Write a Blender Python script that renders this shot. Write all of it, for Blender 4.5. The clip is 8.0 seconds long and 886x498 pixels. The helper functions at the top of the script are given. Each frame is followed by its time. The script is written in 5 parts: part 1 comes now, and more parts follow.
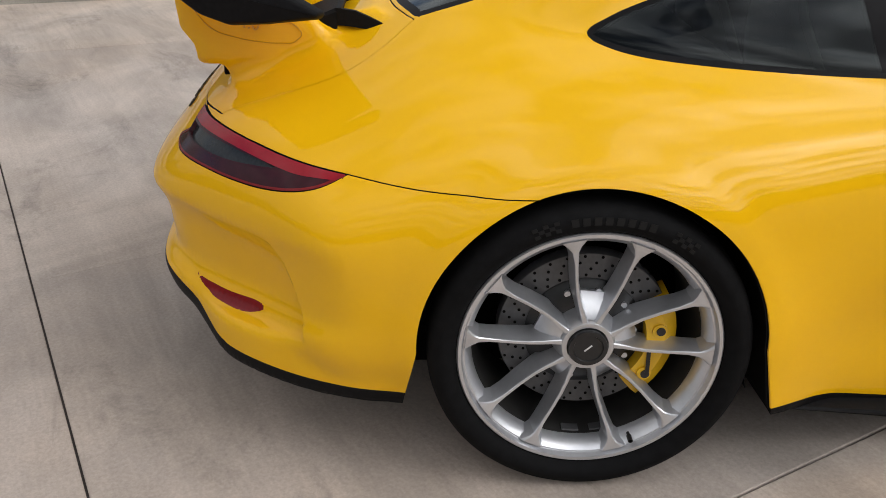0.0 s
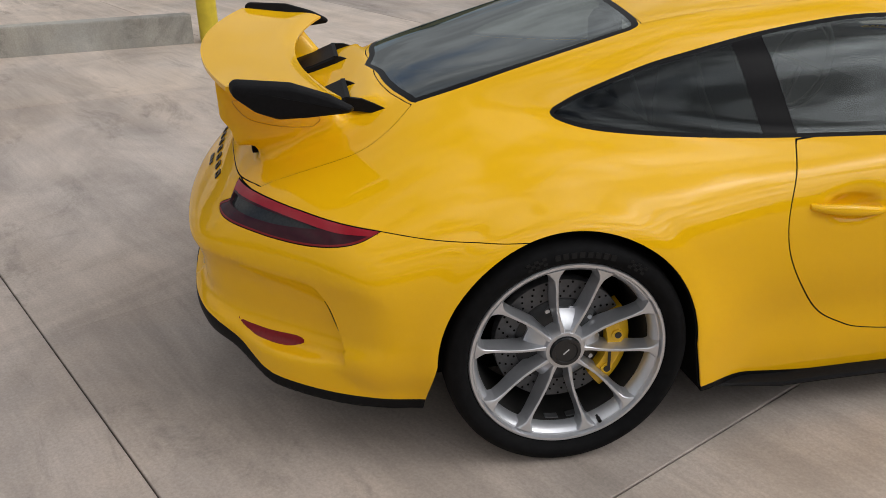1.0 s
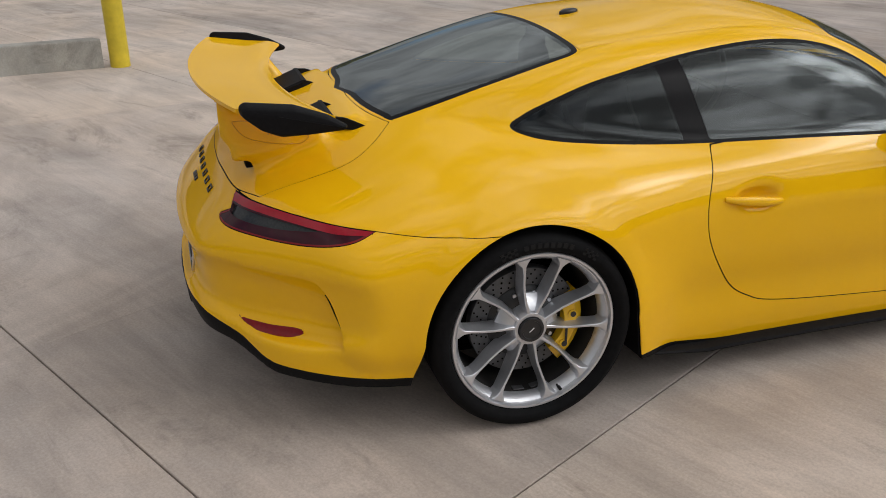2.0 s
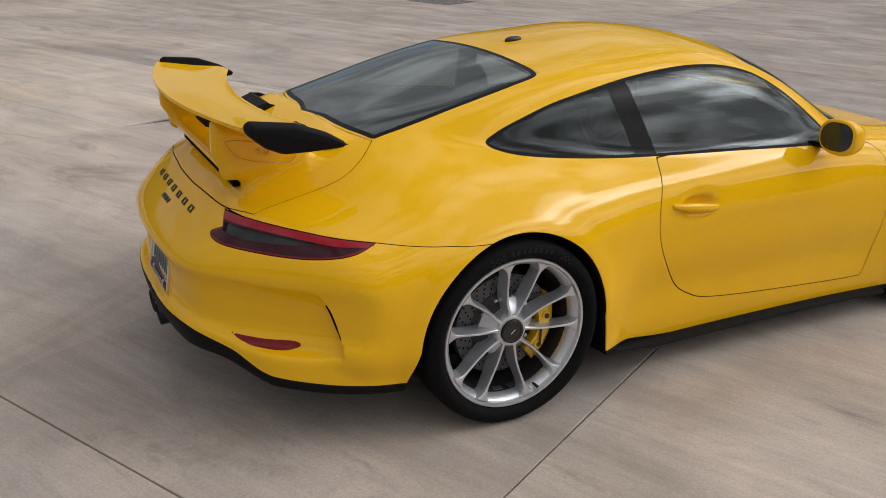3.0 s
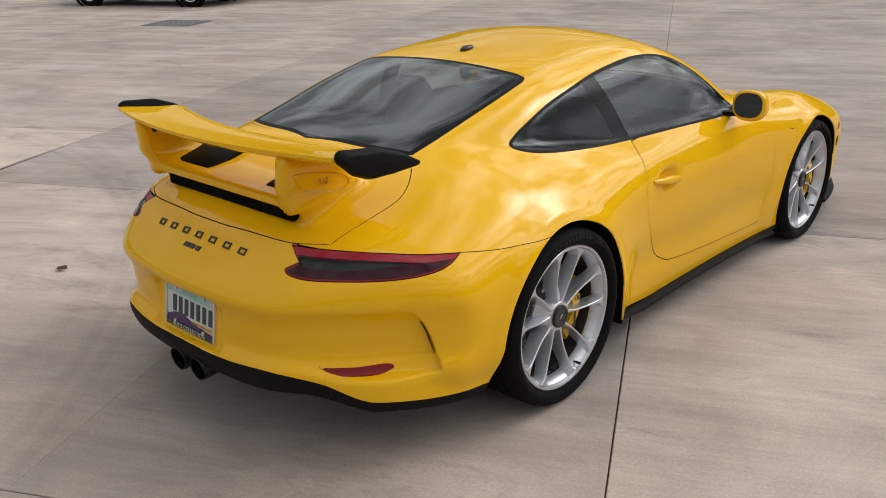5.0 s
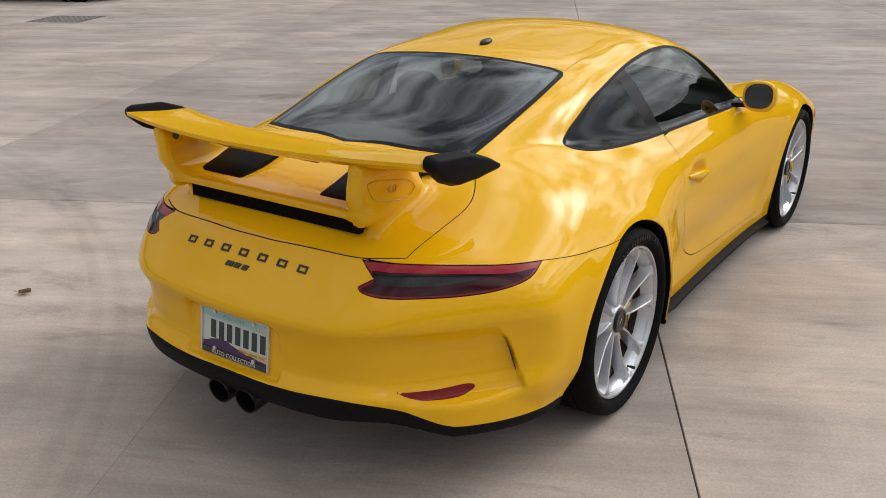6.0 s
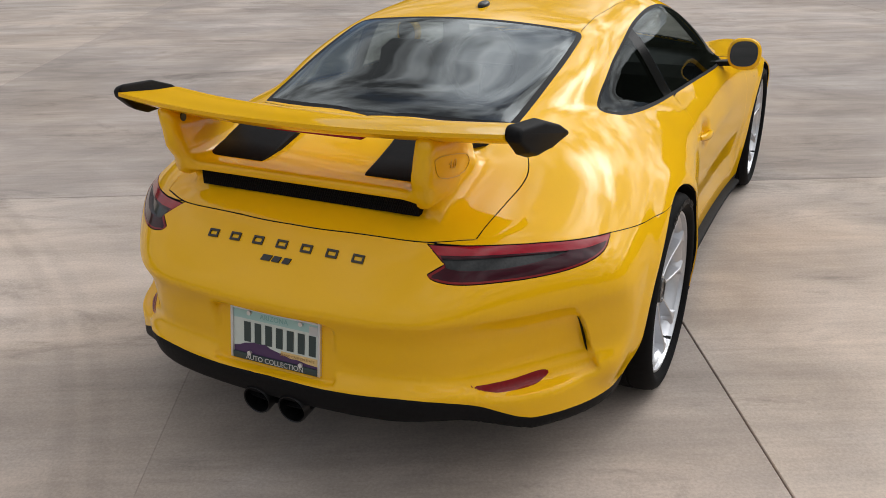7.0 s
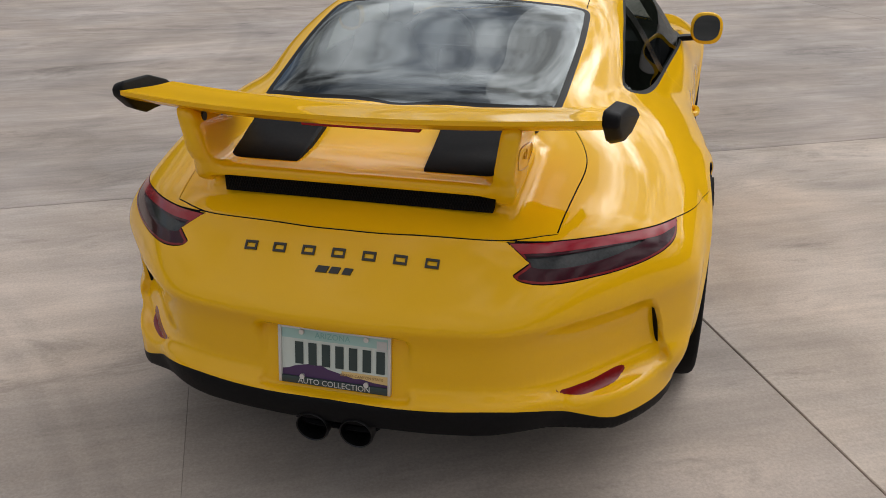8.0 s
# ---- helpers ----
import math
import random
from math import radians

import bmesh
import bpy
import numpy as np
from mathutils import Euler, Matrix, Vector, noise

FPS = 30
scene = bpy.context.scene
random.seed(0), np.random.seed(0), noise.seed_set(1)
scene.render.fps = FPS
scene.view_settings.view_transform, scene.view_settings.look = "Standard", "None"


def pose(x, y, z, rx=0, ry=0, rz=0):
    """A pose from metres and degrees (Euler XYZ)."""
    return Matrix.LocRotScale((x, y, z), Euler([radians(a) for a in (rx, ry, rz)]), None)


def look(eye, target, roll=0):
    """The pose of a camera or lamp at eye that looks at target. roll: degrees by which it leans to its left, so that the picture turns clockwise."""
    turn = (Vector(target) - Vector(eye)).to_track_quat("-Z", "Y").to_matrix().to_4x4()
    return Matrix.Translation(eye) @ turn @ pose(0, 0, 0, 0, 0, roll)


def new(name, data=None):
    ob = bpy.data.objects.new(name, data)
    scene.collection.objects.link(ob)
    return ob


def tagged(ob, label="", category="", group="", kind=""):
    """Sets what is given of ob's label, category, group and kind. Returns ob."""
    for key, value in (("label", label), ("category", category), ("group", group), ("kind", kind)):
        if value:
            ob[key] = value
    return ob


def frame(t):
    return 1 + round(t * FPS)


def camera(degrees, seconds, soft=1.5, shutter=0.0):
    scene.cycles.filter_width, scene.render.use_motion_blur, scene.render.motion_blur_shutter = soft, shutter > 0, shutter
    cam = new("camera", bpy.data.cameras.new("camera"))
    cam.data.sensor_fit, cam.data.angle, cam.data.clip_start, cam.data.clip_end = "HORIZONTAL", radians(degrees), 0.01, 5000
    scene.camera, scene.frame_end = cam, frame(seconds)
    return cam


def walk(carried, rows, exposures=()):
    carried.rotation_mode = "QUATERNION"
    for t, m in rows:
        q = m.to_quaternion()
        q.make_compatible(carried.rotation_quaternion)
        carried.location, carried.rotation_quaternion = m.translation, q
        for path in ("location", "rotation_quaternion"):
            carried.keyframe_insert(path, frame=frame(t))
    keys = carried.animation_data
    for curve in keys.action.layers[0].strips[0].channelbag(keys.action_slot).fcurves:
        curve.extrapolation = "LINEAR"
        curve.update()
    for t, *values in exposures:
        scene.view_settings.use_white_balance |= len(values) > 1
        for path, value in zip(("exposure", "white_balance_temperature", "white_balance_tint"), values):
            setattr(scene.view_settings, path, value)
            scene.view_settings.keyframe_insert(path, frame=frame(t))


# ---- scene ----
cam = camera(53.3, 8.0, soft=0.9)
PATH = [
    (0, (2.5088, -0.3162, 1.3761), (0.7113, -0.3087, 0.4992), -1.22),
    (0.5, (2.7101, -0.4312, 1.5538), (0.9106, -0.3319, 0.6868), -1.44),
    (1, (2.9526, -0.6808, 1.6469), (1.1569, -0.3895, 0.8158), -1.18),
    (2.5, (3.2911, -1.2669, 1.7606), (1.5780, -0.5786, 0.9915), 0.90),
    (3, (3.2433, -1.5601, 1.7329), (1.6012, -0.6752, 1.0114), 1.90),
    (3.5, (3.1236, -1.7501, 1.7333), (1.5722, -0.7007, 1.0320), 1.60),
    (4, (2.9784, -2.0159, 1.7752), (1.5236, -0.8285, 1.0871), 0.85),
    (4.5, (2.8494, -2.3429, 1.7614), (1.4888, -1.0477, 1.0750), -0.30),
    (6, (2.0081, -2.7603, 1.7319), (0.9486, -1.2204, 1.0205), -0.41),
    (6.5, (1.7227, -2.8510, 1.6852), (0.7839, -1.2368, 0.9690), -0.44),
    (7, (1.4203, -2.8488, 1.6655), (0.6156, -1.1851, 0.9011), -0.80),
    (7.5, (1.1350, -2.8558, 1.6401), (0.5003, -1.1308, 0.8517), 0.22),
    (8, (0.7996, -2.8701, 1.6387), (0.3153, -1.1042, 0.8343), -0.51),
]
walk(cam, [(t, look(eye, target, roll)) for t, eye, target, roll in PATH], [(0.0, 0.11), (0.5, -0.05), (1.0, -0.05), (2.5, -0.11), (3.0, -0.08), (3.5, -0.07), (4.5, 0.08), (6.5, 0.17), (7.0, 0.20), (7.5, 0.19), (8.0, 0.06)])

# ---- world, sun, exposure ----
world = bpy.data.worlds.new("sky")
scene.world = world
world.use_nodes = True
wn, wl = world.node_tree.nodes, world.node_tree.links
wn.clear()


def wnode(kind, **values):
    n = wn.new(kind)
    for key, value in values.items():
        n.inputs[key].default_value = value
    return n


SUN_UP, SUN_ROUND = 41.0, 32.0
sky = wnode("ShaderNodeTexSky")
sky.sky_type, sky.sun_disc = "NISHITA", False
sky.sun_elevation, sky.sun_rotation = radians(SUN_UP), radians(SUN_ROUND)
coord = wnode("ShaderNodeTexCoord")
# the clouds lie in a flat layer overhead
split_ = wnode("ShaderNodeSeparateXYZ")
lift = wnode("ShaderNodeMath")
lift.operation, lift.inputs[1].default_value = "MAXIMUM", 0.0
over = wnode("ShaderNodeMath")
over.operation, over.inputs[1].default_value = "ADD", 0.22
flat_u, flat_v = wnode("ShaderNodeMath"), wnode("ShaderNodeMath")
flat_u.operation = flat_v.operation = "DIVIDE"
layer = wnode("ShaderNodeCombineXYZ")
# an overcast sky is darker towards the horizon
low_sky = wnode("ShaderNodeMapRange")
for key, value in (("From Min", 0.0), ("From Max", 0.5), ("To Min", 0.24), ("To Max", 1.10)):
    low_sky.inputs[key].default_value = value
dim = wnode("ShaderNodeMath")
dim.operation = "MULTIPLY"
cloud = wnode("ShaderNodeTexNoise", Scale=1.1, Detail=8.0, Roughness=0.6, Distortion=0.2)
cover = wnode("ShaderNodeMapRange")
for key, value in (("From Min", 0.32), ("From Max", 0.50)):
    cover.inputs[key].default_value = value
shade = wnode("ShaderNodeTexNoise", Scale=3.4, Detail=7.0, Roughness=0.55, Distortion=0.1)
tone = wnode("ShaderNodeMapRange")
for key, value in (("From Min", 0.42), ("From Max", 0.60), ("To Min", 1.1), ("To Max", 9.2)):
    tone.inputs[key].default_value = value
white = wnode("ShaderNodeCombineColor")
mix = wn.new("ShaderNodeMix")
mix.data_type = "RGBA"
back = wnode("ShaderNodeBackground", Strength=0.102)
out = wnode("ShaderNodeOutputWorld")
# the veiled sun brightens the clouds round it
aim = Vector((math.sin(radians(SUN_ROUND)) * math.cos(radians(SUN_UP)), math.cos(radians(SUN_ROUND)) * math.cos(radians(SUN_UP)), math.sin(radians(SUN_UP))))
near = wnode("ShaderNodeVectorMath")
near.operation, near.inputs[1].default_value = "DOT_PRODUCT", aim
glow = wnode("ShaderNodeMapRange")
glow.interpolation_type = "SMOOTHSTEP"
for key, value in (("From Min", 0.55), ("From Max", 1.0), ("To Min", 1.0), ("To Max", 3.7)):
    glow.inputs[key].default_value = value
heart = wnode("ShaderNodeMapRange")
heart.interpolation_type = "SMOOTHSTEP"
for key, value in (("From Min", 0.972), ("From Max", 1.0), ("To Min", 0.0), ("To Max", 8.0)):
    heart.inputs[key].default_value = value
both = wnode("ShaderNodeMath")
both.operation = "ADD"
lit = wnode("ShaderNodeMath")
lit.operation = "MULTIPLY"
wl.new(coord.outputs["Generated"], near.inputs[0])
wl.new(near.outputs["Value"], glow.inputs["Value"])
wl.new(coord.outputs["Generated"], split_.inputs["Vector"])
wl.new(split_.outputs["Z"], lift.inputs[0])
wl.new(split_.outputs["Z"], low_sky.inputs["Value"])
wl.new(lift.outputs["Value"], over.inputs[0])
for axis, node in (("X", flat_u), ("Y", flat_v)):
    wl.new(split_.outputs[axis], node.inputs[0])
    wl.new(over.outputs["Value"], node.inputs[1])
    wl.new(node.outputs["Value"], layer.inputs[axis])
wl.new(layer.outputs["Vector"], cloud.inputs["Vector"])
wl.new(layer.outputs["Vector"], shade.inputs["Vector"])
wl.new(cloud.outputs["Fac"], cover.inputs["Value"])
wl.new(shade.outputs["Fac"], tone.inputs["Value"])
# the cover is broken towards the sun and even away from it
broken = wnode("ShaderNodeMapRange")
for key, value in (("From Min", -0.1), ("From Max", 0.6), ("To Min", 0.22), ("To Max", 1.0)):
    broken.inputs[key].default_value = value
wl.new(near.outputs["Value"], broken.inputs["Value"])
even = wn.new("ShaderNodeMix")
even.inputs[2].default_value = 6.2
wl.new(broken.outputs["Result"], even.inputs[0])
wl.new(tone.outputs["Result"], even.inputs[3])
wl.new(even.outputs[0], lit.inputs[0])
wl.new(near.outputs["Value"], heart.inputs["Value"])
wl.new(glow.outputs["Result"], both.inputs[0])
wl.new(heart.outputs["Result"], both.inputs[1])
wl.new(both.outputs["Value"], dim.inputs[0])
wl.new(low_sky.outputs["Result"], dim.inputs[1])
wl.new(dim.outputs["Value"], lit.inputs[1])
for c in ("Red", "Green", "Blue"):
    wl.new(lit.outputs["Value"], white.inputs[c])
wl.new(cover.outputs["Result"], mix.inputs["Factor"])
wl.new(sky.outputs["Color"], mix.inputs[6])
wl.new(white.outputs["Color"], mix.inputs[7])
wl.new(mix.outputs[2], back.inputs["Color"])
wl.new(back.outputs["Background"], out.inputs["Surface"])

sun = new("sun", bpy.data.lights.new("sun", "SUN"))
sun.data.energy, sun.data.angle, sun.data.color = 0.45, radians(64), (1.0, 0.95, 0.88)
sun.matrix_world = pose(0, 0, 0, 0, 0, 0) @ Matrix.Rotation(radians(-SUN_ROUND), 4, "Z") @ Matrix.Rotation(radians(-(90 - SUN_UP)), 4, "X")

# ---- materials ----
def material(name, colour, rough=0.5, metal=0.0, coat=0.0, grain=0.0, scale=30.0, bump=0.0, bump_scale=60.0, spread=0.0, spread_scale=3.0, ior=1.5, coat_rough=0.03, spec=0.5):
    """A principled surface with colour variation at two scales and fine relief, in object space."""
    mat = bpy.data.materials.new(name)
    mat.use_nodes = True
    nodes, links = mat.node_tree.nodes, mat.node_tree.links
    bsdf = nodes["Principled BSDF"]
    bsdf.inputs["Base Color"].default_value = (*colour, 1)
    bsdf.inputs["Roughness"].default_value = rough
    bsdf.inputs["Metallic"].default_value = metal
    bsdf.inputs["IOR"].default_value = ior
    bsdf.inputs["Specular IOR Level"].default_value = spec
    bsdf.inputs["Coat Weight"].default_value = coat
    bsdf.inputs["Coat Roughness"].default_value = coat_rough
    where = nodes.new("ShaderNodeTexCoord")
    last = None
    for amount, size in ((grain, scale), (spread, spread_scale)):
        if not amount:
            continue
        tex = nodes.new("ShaderNodeTexNoise")
        tex.inputs["Scale"].default_value, tex.inputs["Detail"].default_value = size, 5.0
        links.new(where.outputs["Object"], tex.inputs["Vector"])
        turn = nodes.new("ShaderNodeMapRange")
        turn.inputs["From Min"].default_value, turn.inputs["From Max"].default_value = 0.25, 0.75
        turn.inputs["To Min"].default_value, turn.inputs["To Max"].default_value = 1 - amount, 1 + amount
        links.new(tex.outputs["Fac"], turn.inputs["Value"])
        times = nodes.new("ShaderNodeVectorMath")
        times.operation = "SCALE"
        if last is None:
            times.inputs[0].default_value = colour
        else:
            links.new(last, times.inputs[0])
        links.new(turn.outputs["Result"], times.inputs["Scale"])
        last = times.outputs["Vector"]
    if last is not None:
        links.new(last, bsdf.inputs["Base Color"])
    if bump:
        tex = nodes.new("ShaderNodeTexNoise")
        tex.inputs["Scale"].default_value, tex.inputs["Detail"].default_value = bump_scale, 4.0
        links.new(where.outputs["Object"], tex.inputs["Vector"])
        rise = nodes.new("ShaderNodeBump")
        rise.inputs["Strength"].default_value, rise.inputs["Distance"].default_value = bump, 0.002
        links.new(tex.outputs["Fac"], rise.inputs["Height"])
        links.new(rise.outputs["Normal"], bsdf.inputs["Normal"])
    return mat


def tinted_glass(name, tint, mirror=1.0):
    """Window glass: what lies behind shows through the tint, and the sky mirrors in its face."""
    mat = bpy.data.materials.new(name)
    mat.use_nodes = True
    nodes, links = mat.node_tree.nodes, mat.node_tree.links
    nodes.clear()
    end = nodes.new("ShaderNodeOutputMaterial")
    clear, gloss = nodes.new("ShaderNodeBsdfTransparent"), nodes.new("ShaderNodeBsdfGlossy")
    clear.inputs["Color"].default_value = (*tint, 1)
    gloss.inputs["Roughness"].default_value = 0.0
    gloss.inputs["Color"].default_value = (mirror * 0.90, mirror * 0.97, mirror, 1)
    edge_, mix_ = nodes.new("ShaderNodeLayerWeight"), nodes.new("ShaderNodeMixShader")
    edge_.inputs["Blend"].default_value = 0.5
    steep, gain = nodes.new("ShaderNodeMath"), nodes.new("ShaderNodeMath")
    steep.operation, gain.operation = "POWER", "MULTIPLY_ADD"
    steep.inputs[1].default_value, gain.inputs[1].default_value, gain.inputs[2].default_value = 4.5, 0.90, 0.10
    links.new(edge_.outputs["Facing"], steep.inputs[0])
    links.new(steep.outputs["Value"], gain.inputs[0])
    links.new(gain.outputs["Value"], mix_.inputs["Fac"])
    links.new(clear.outputs["BSDF"], mix_.inputs[1])
    links.new(gloss.outputs["BSDF"], mix_.inputs[2])
    links.new(mix_.outputs["Shader"], end.inputs["Surface"])
    return mat


PAINT = material("yellow_paint", (0.88, 0.482, 0.005), 0.45, coat=0.75, coat_rough=0.015, spec=0.0, spread=0.03, spread_scale=2.0, grain=0.02, scale=400)
BLACK = material("black_plastic", (0.007, 0.007, 0.008), 0.55, spec=0.10, grain=0.25, scale=90, bump=0.15, bump_scale=500)
GLOSS_BLACK = material("gloss_black_trim", (0.006, 0.006, 0.007), 0.15, spec=0.08, grain=0.1, scale=60)
SATIN = material("satin_black", (0.006, 0.006, 0.007), 0.4, spec=0.1, grain=0.2, scale=60)
RUBBER = material("tyre_rubber", (0.006, 0.006, 0.0065), 0.75, spec=0.09, grain=0.3, scale=40, bump=0.2, bump_scale=200)
SILVER = material("silver_wheel", (0.64, 0.65, 0.68), 0.33, metal=0.8, grain=0.04, scale=80)
DARK = material("dark_cavity", (0.005, 0.005, 0.005), 0.9, spec=0.1, grain=0.3, scale=20)
TRIM = material("dark_cabin", (0.016, 0.016, 0.018), 0.75, spec=0.2, grain=0.06, scale=12)
GLASS = tinted_glass("tinted_glass", (0.55, 0.61, 0.61), 1.0)
# low mirror values dim the reflected sky in the side panes
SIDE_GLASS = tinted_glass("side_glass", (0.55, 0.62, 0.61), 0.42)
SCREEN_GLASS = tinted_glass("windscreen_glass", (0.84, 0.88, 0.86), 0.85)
# the quarter pane's tint also stands for the dark cabin behind it
QUARTER_GLASS = tinted_glass("darkened_quarter_glass", (0.26, 0.30, 0.29), 0.22)
RED = material("red_lens", (0.30, 0.004, 0.016), 0.12, coat=0.2, spec=0.3, grain=0.1, scale=60)
DEEP_RED = material("deep_red_lens", (0.20, 0.004, 0.006), 0.2, coat=0.15, spec=0.3, grain=0.15, scale=90)
SMOKED = material("smoked_red_lens", (0.038, 0.003, 0.009), 0.12, coat=0.16, spec=0.2, grain=0.2, scale=40)
SMOKE = material("smoke_grey_lens", (0.022, 0.024, 0.026), 0.15, coat=0.12, spec=0.3, grain=0.3, scale=120)
# brake dust, plus the shade inside the rim put into the colour
BARREL = material("dusty_shaded_barrel", (0.022, 0.021, 0.020), 0.6, metal=0.2, grain=0.2, scale=30)
# ---- body surface: an implicit form, smooth sections along the length ----
def spline(xs, ys):
    """A natural cubic curve through the points, straight beyond its ends."""
    xs, ys = np.array(xs, float), np.array(ys, float)
    n, h = len(xs), np.diff(xs)
    a, b = np.eye(n), np.zeros(n)
    for i in range(1, n - 1):
        a[i, i - 1 : i + 2] = h[i - 1], 2 * (h[i - 1] + h[i]), h[i]
        b[i] = 6 * ((ys[i + 1] - ys[i]) / h[i] - (ys[i] - ys[i - 1]) / h[i - 1])
    m = np.linalg.solve(a, b)

    def at(x):
        x = np.asarray(x, float)
        c = np.clip(x, xs[0], xs[-1])
        i = np.clip(np.searchsorted(xs, c) - 1, 0, n - 2)
        d, e, w = c - xs[i], xs[i + 1] - c, h[i]
        y = m[i] * e**3 / (6 * w) + m[i + 1] * d**3 / (6 * w) + (ys[i] / w - m[i] * w / 6) * e + (ys[i + 1] / w - m[i + 1] * w / 6) * d
        s0 = (ys[1] - ys[0]) / h[0] - h[0] * m[1] / 6
        s1 = (ys[-1] - ys[-2]) / h[-1] + h[-1] * m[-2] / 6
        return y + np.where(x < xs[0], (x - xs[0]) * s0, 0) + np.where(x > xs[-1], (x - xs[-1]) * s1, 0)

    return at


def smax(a, b, r):
    """The greater of two, with the edge between them rounded by about r."""
    h = np.maximum(r - np.abs(a - b), 0) / r
    return np.maximum(a, b) + h * h * h * r / 6


def smin(a, b, r):
    return -smax(-a, -b, r)


def step(x, a, b):
    t = np.clip((x - a) / (b - a), 0, 1)
    return t * t * (3 - 2 * t)


def crease(x, w):
    """Like step, with a sharp edge at its start."""
    t = np.clip(x / w, 0, 1)
    return t * (2 - t)


# half width of the sides, by length, and how the side leans, by height
SIDE = spline([-1.1, -0.7, -0.41, -0.14, 0.1, 0.28, 0.40, 0.52, 0.66, 0.8, 1.0, 1.4, 1.8, 2.1, 2.45, 2.8, 3.2, 3.5],
              [0.88, 0.895, 0.915, 0.930, 0.932, 0.925, 0.908, 0.886, 0.869, 0.862, 0.859, 0.859, 0.868, 0.885, 0.905, 0.885, 0.81, 0.70])
LEAN = spline([0.08, 0.22, 0.40, 0.60, 0.72, 0.85, 1.0], [-0.06, -0.03, -0.008, 0.0, -0.01, -0.06, -0.16])
# the deck: height on the centre line, its fall to the sides, and the front wings' crests
DECK = spline([-1.1, -0.95, -0.88, -0.6, -0.36, 0.0, 0.7, 1.4, 1.8, 2.1, 2.45, 2.9, 3.2, 3.5],
              [0.70, 0.77, 0.80, 0.91, 1.008, 1.05, 0.99, 0.985, 0.93, 0.86, 0.80, 0.70, 0.60, 0.42])
FALL = spline([-1.0, -0.36, 0.0, 0.7, 1.4, 2.1, 3.0], [0.26, 0.41, 0.39, 0.318, 0.262, 0.15, 0.10])
CREST = spline([1.6, 1.9, 2.3, 2.7, 3.1, 3.4], [0.0, 0.02, 0.06, 0.07, 0.04, 0.0])
# the tail's outline in side view on the centre line
TAIL = spline([0.08, 0.2, 0.3, 0.345, 0.365, 0.39, 0.45, 0.52, 0.56, 0.58, 0.60, 0.65, 0.70, 0.74, 0.80, 0.9],
              [-0.97, -1.03, -1.074, -1.086, -1.083, -1.064, -1.056, -1.062, -1.074, -1.079, -1.073, -1.034, -0.988, -0.953, -0.90, -0.81])
NOSE = spline([0.08, 0.25, 0.45, 0.6, 0.8], [3.35, 3.44, 3.45, 3.40, 3.2])
# the cabin: half width at the window base, and the roof line
CABIN = spline([-0.6, -0.36, 0.0, 0.3, 0.7, 1.2, 1.6, 1.9, 2.15], [0.46, 0.52, 0.648, 0.69, 0.712, 0.738, 0.73, 0.68, 0.60])
ROOF = spline([-0.9, -0.6, -0.36, 0.0, 0.37, 0.7, 1.1, 1.35, 1.6, 1.85, 2.1, 2.3],
              [0.74, 0.88, 0.995, 1.105, 1.195, 1.239, 1.258, 1.222, 1.145, 1.015, 0.88, 0.75])
# the engine cover's top in side view, and the outline of the sunken panels
COVER = spline([-0.9, -0.77, -0.6, -0.44, -0.36], [0.903, 0.902, 0.938, 0.982, 0.99])
BLADE_TOP = spline([-0.87, -0.82, -0.74, -0.66, -0.60, -0.575], [1.090, 1.083, 1.071, 1.062, 1.054, 1.043])
BLADE_LOW = spline([-0.87, -0.82, -0.74, -0.66, -0.60, -0.575], [1.079, 1.054, 1.036, 1.028, 1.028, 1.036])
PANEL_TOP = spline([-0.75, -0.55, -0.31, -0.05, 0.06, 0.13], [0.585, 0.583, 0.59, 0.572, 0.566, 0.54])
PANEL_END = spline([0.36, 0.45, 0.52, 0.58], [0.156, 0.130, 0.102, 0.06])

LOWER = spline([0.0, 0.30, 0.47, 0.55, 0.60, 0.66, 0.713, 0.76, 0.82, 0.90], [0.362, 0.363, 0.362, 0.342, 0.318, 0.288, 0.266, 0.250, 0.230, 0.208])


def lower_edge(x, y):
    """Where the paint ends at the bottom of the tail: up to the corner by width, then along the side."""
    return LOWER(np.minimum(x, 0.713)) - 0.112 * np.maximum(y + 0.837, 0) * step(x, 0.6, 0.7)


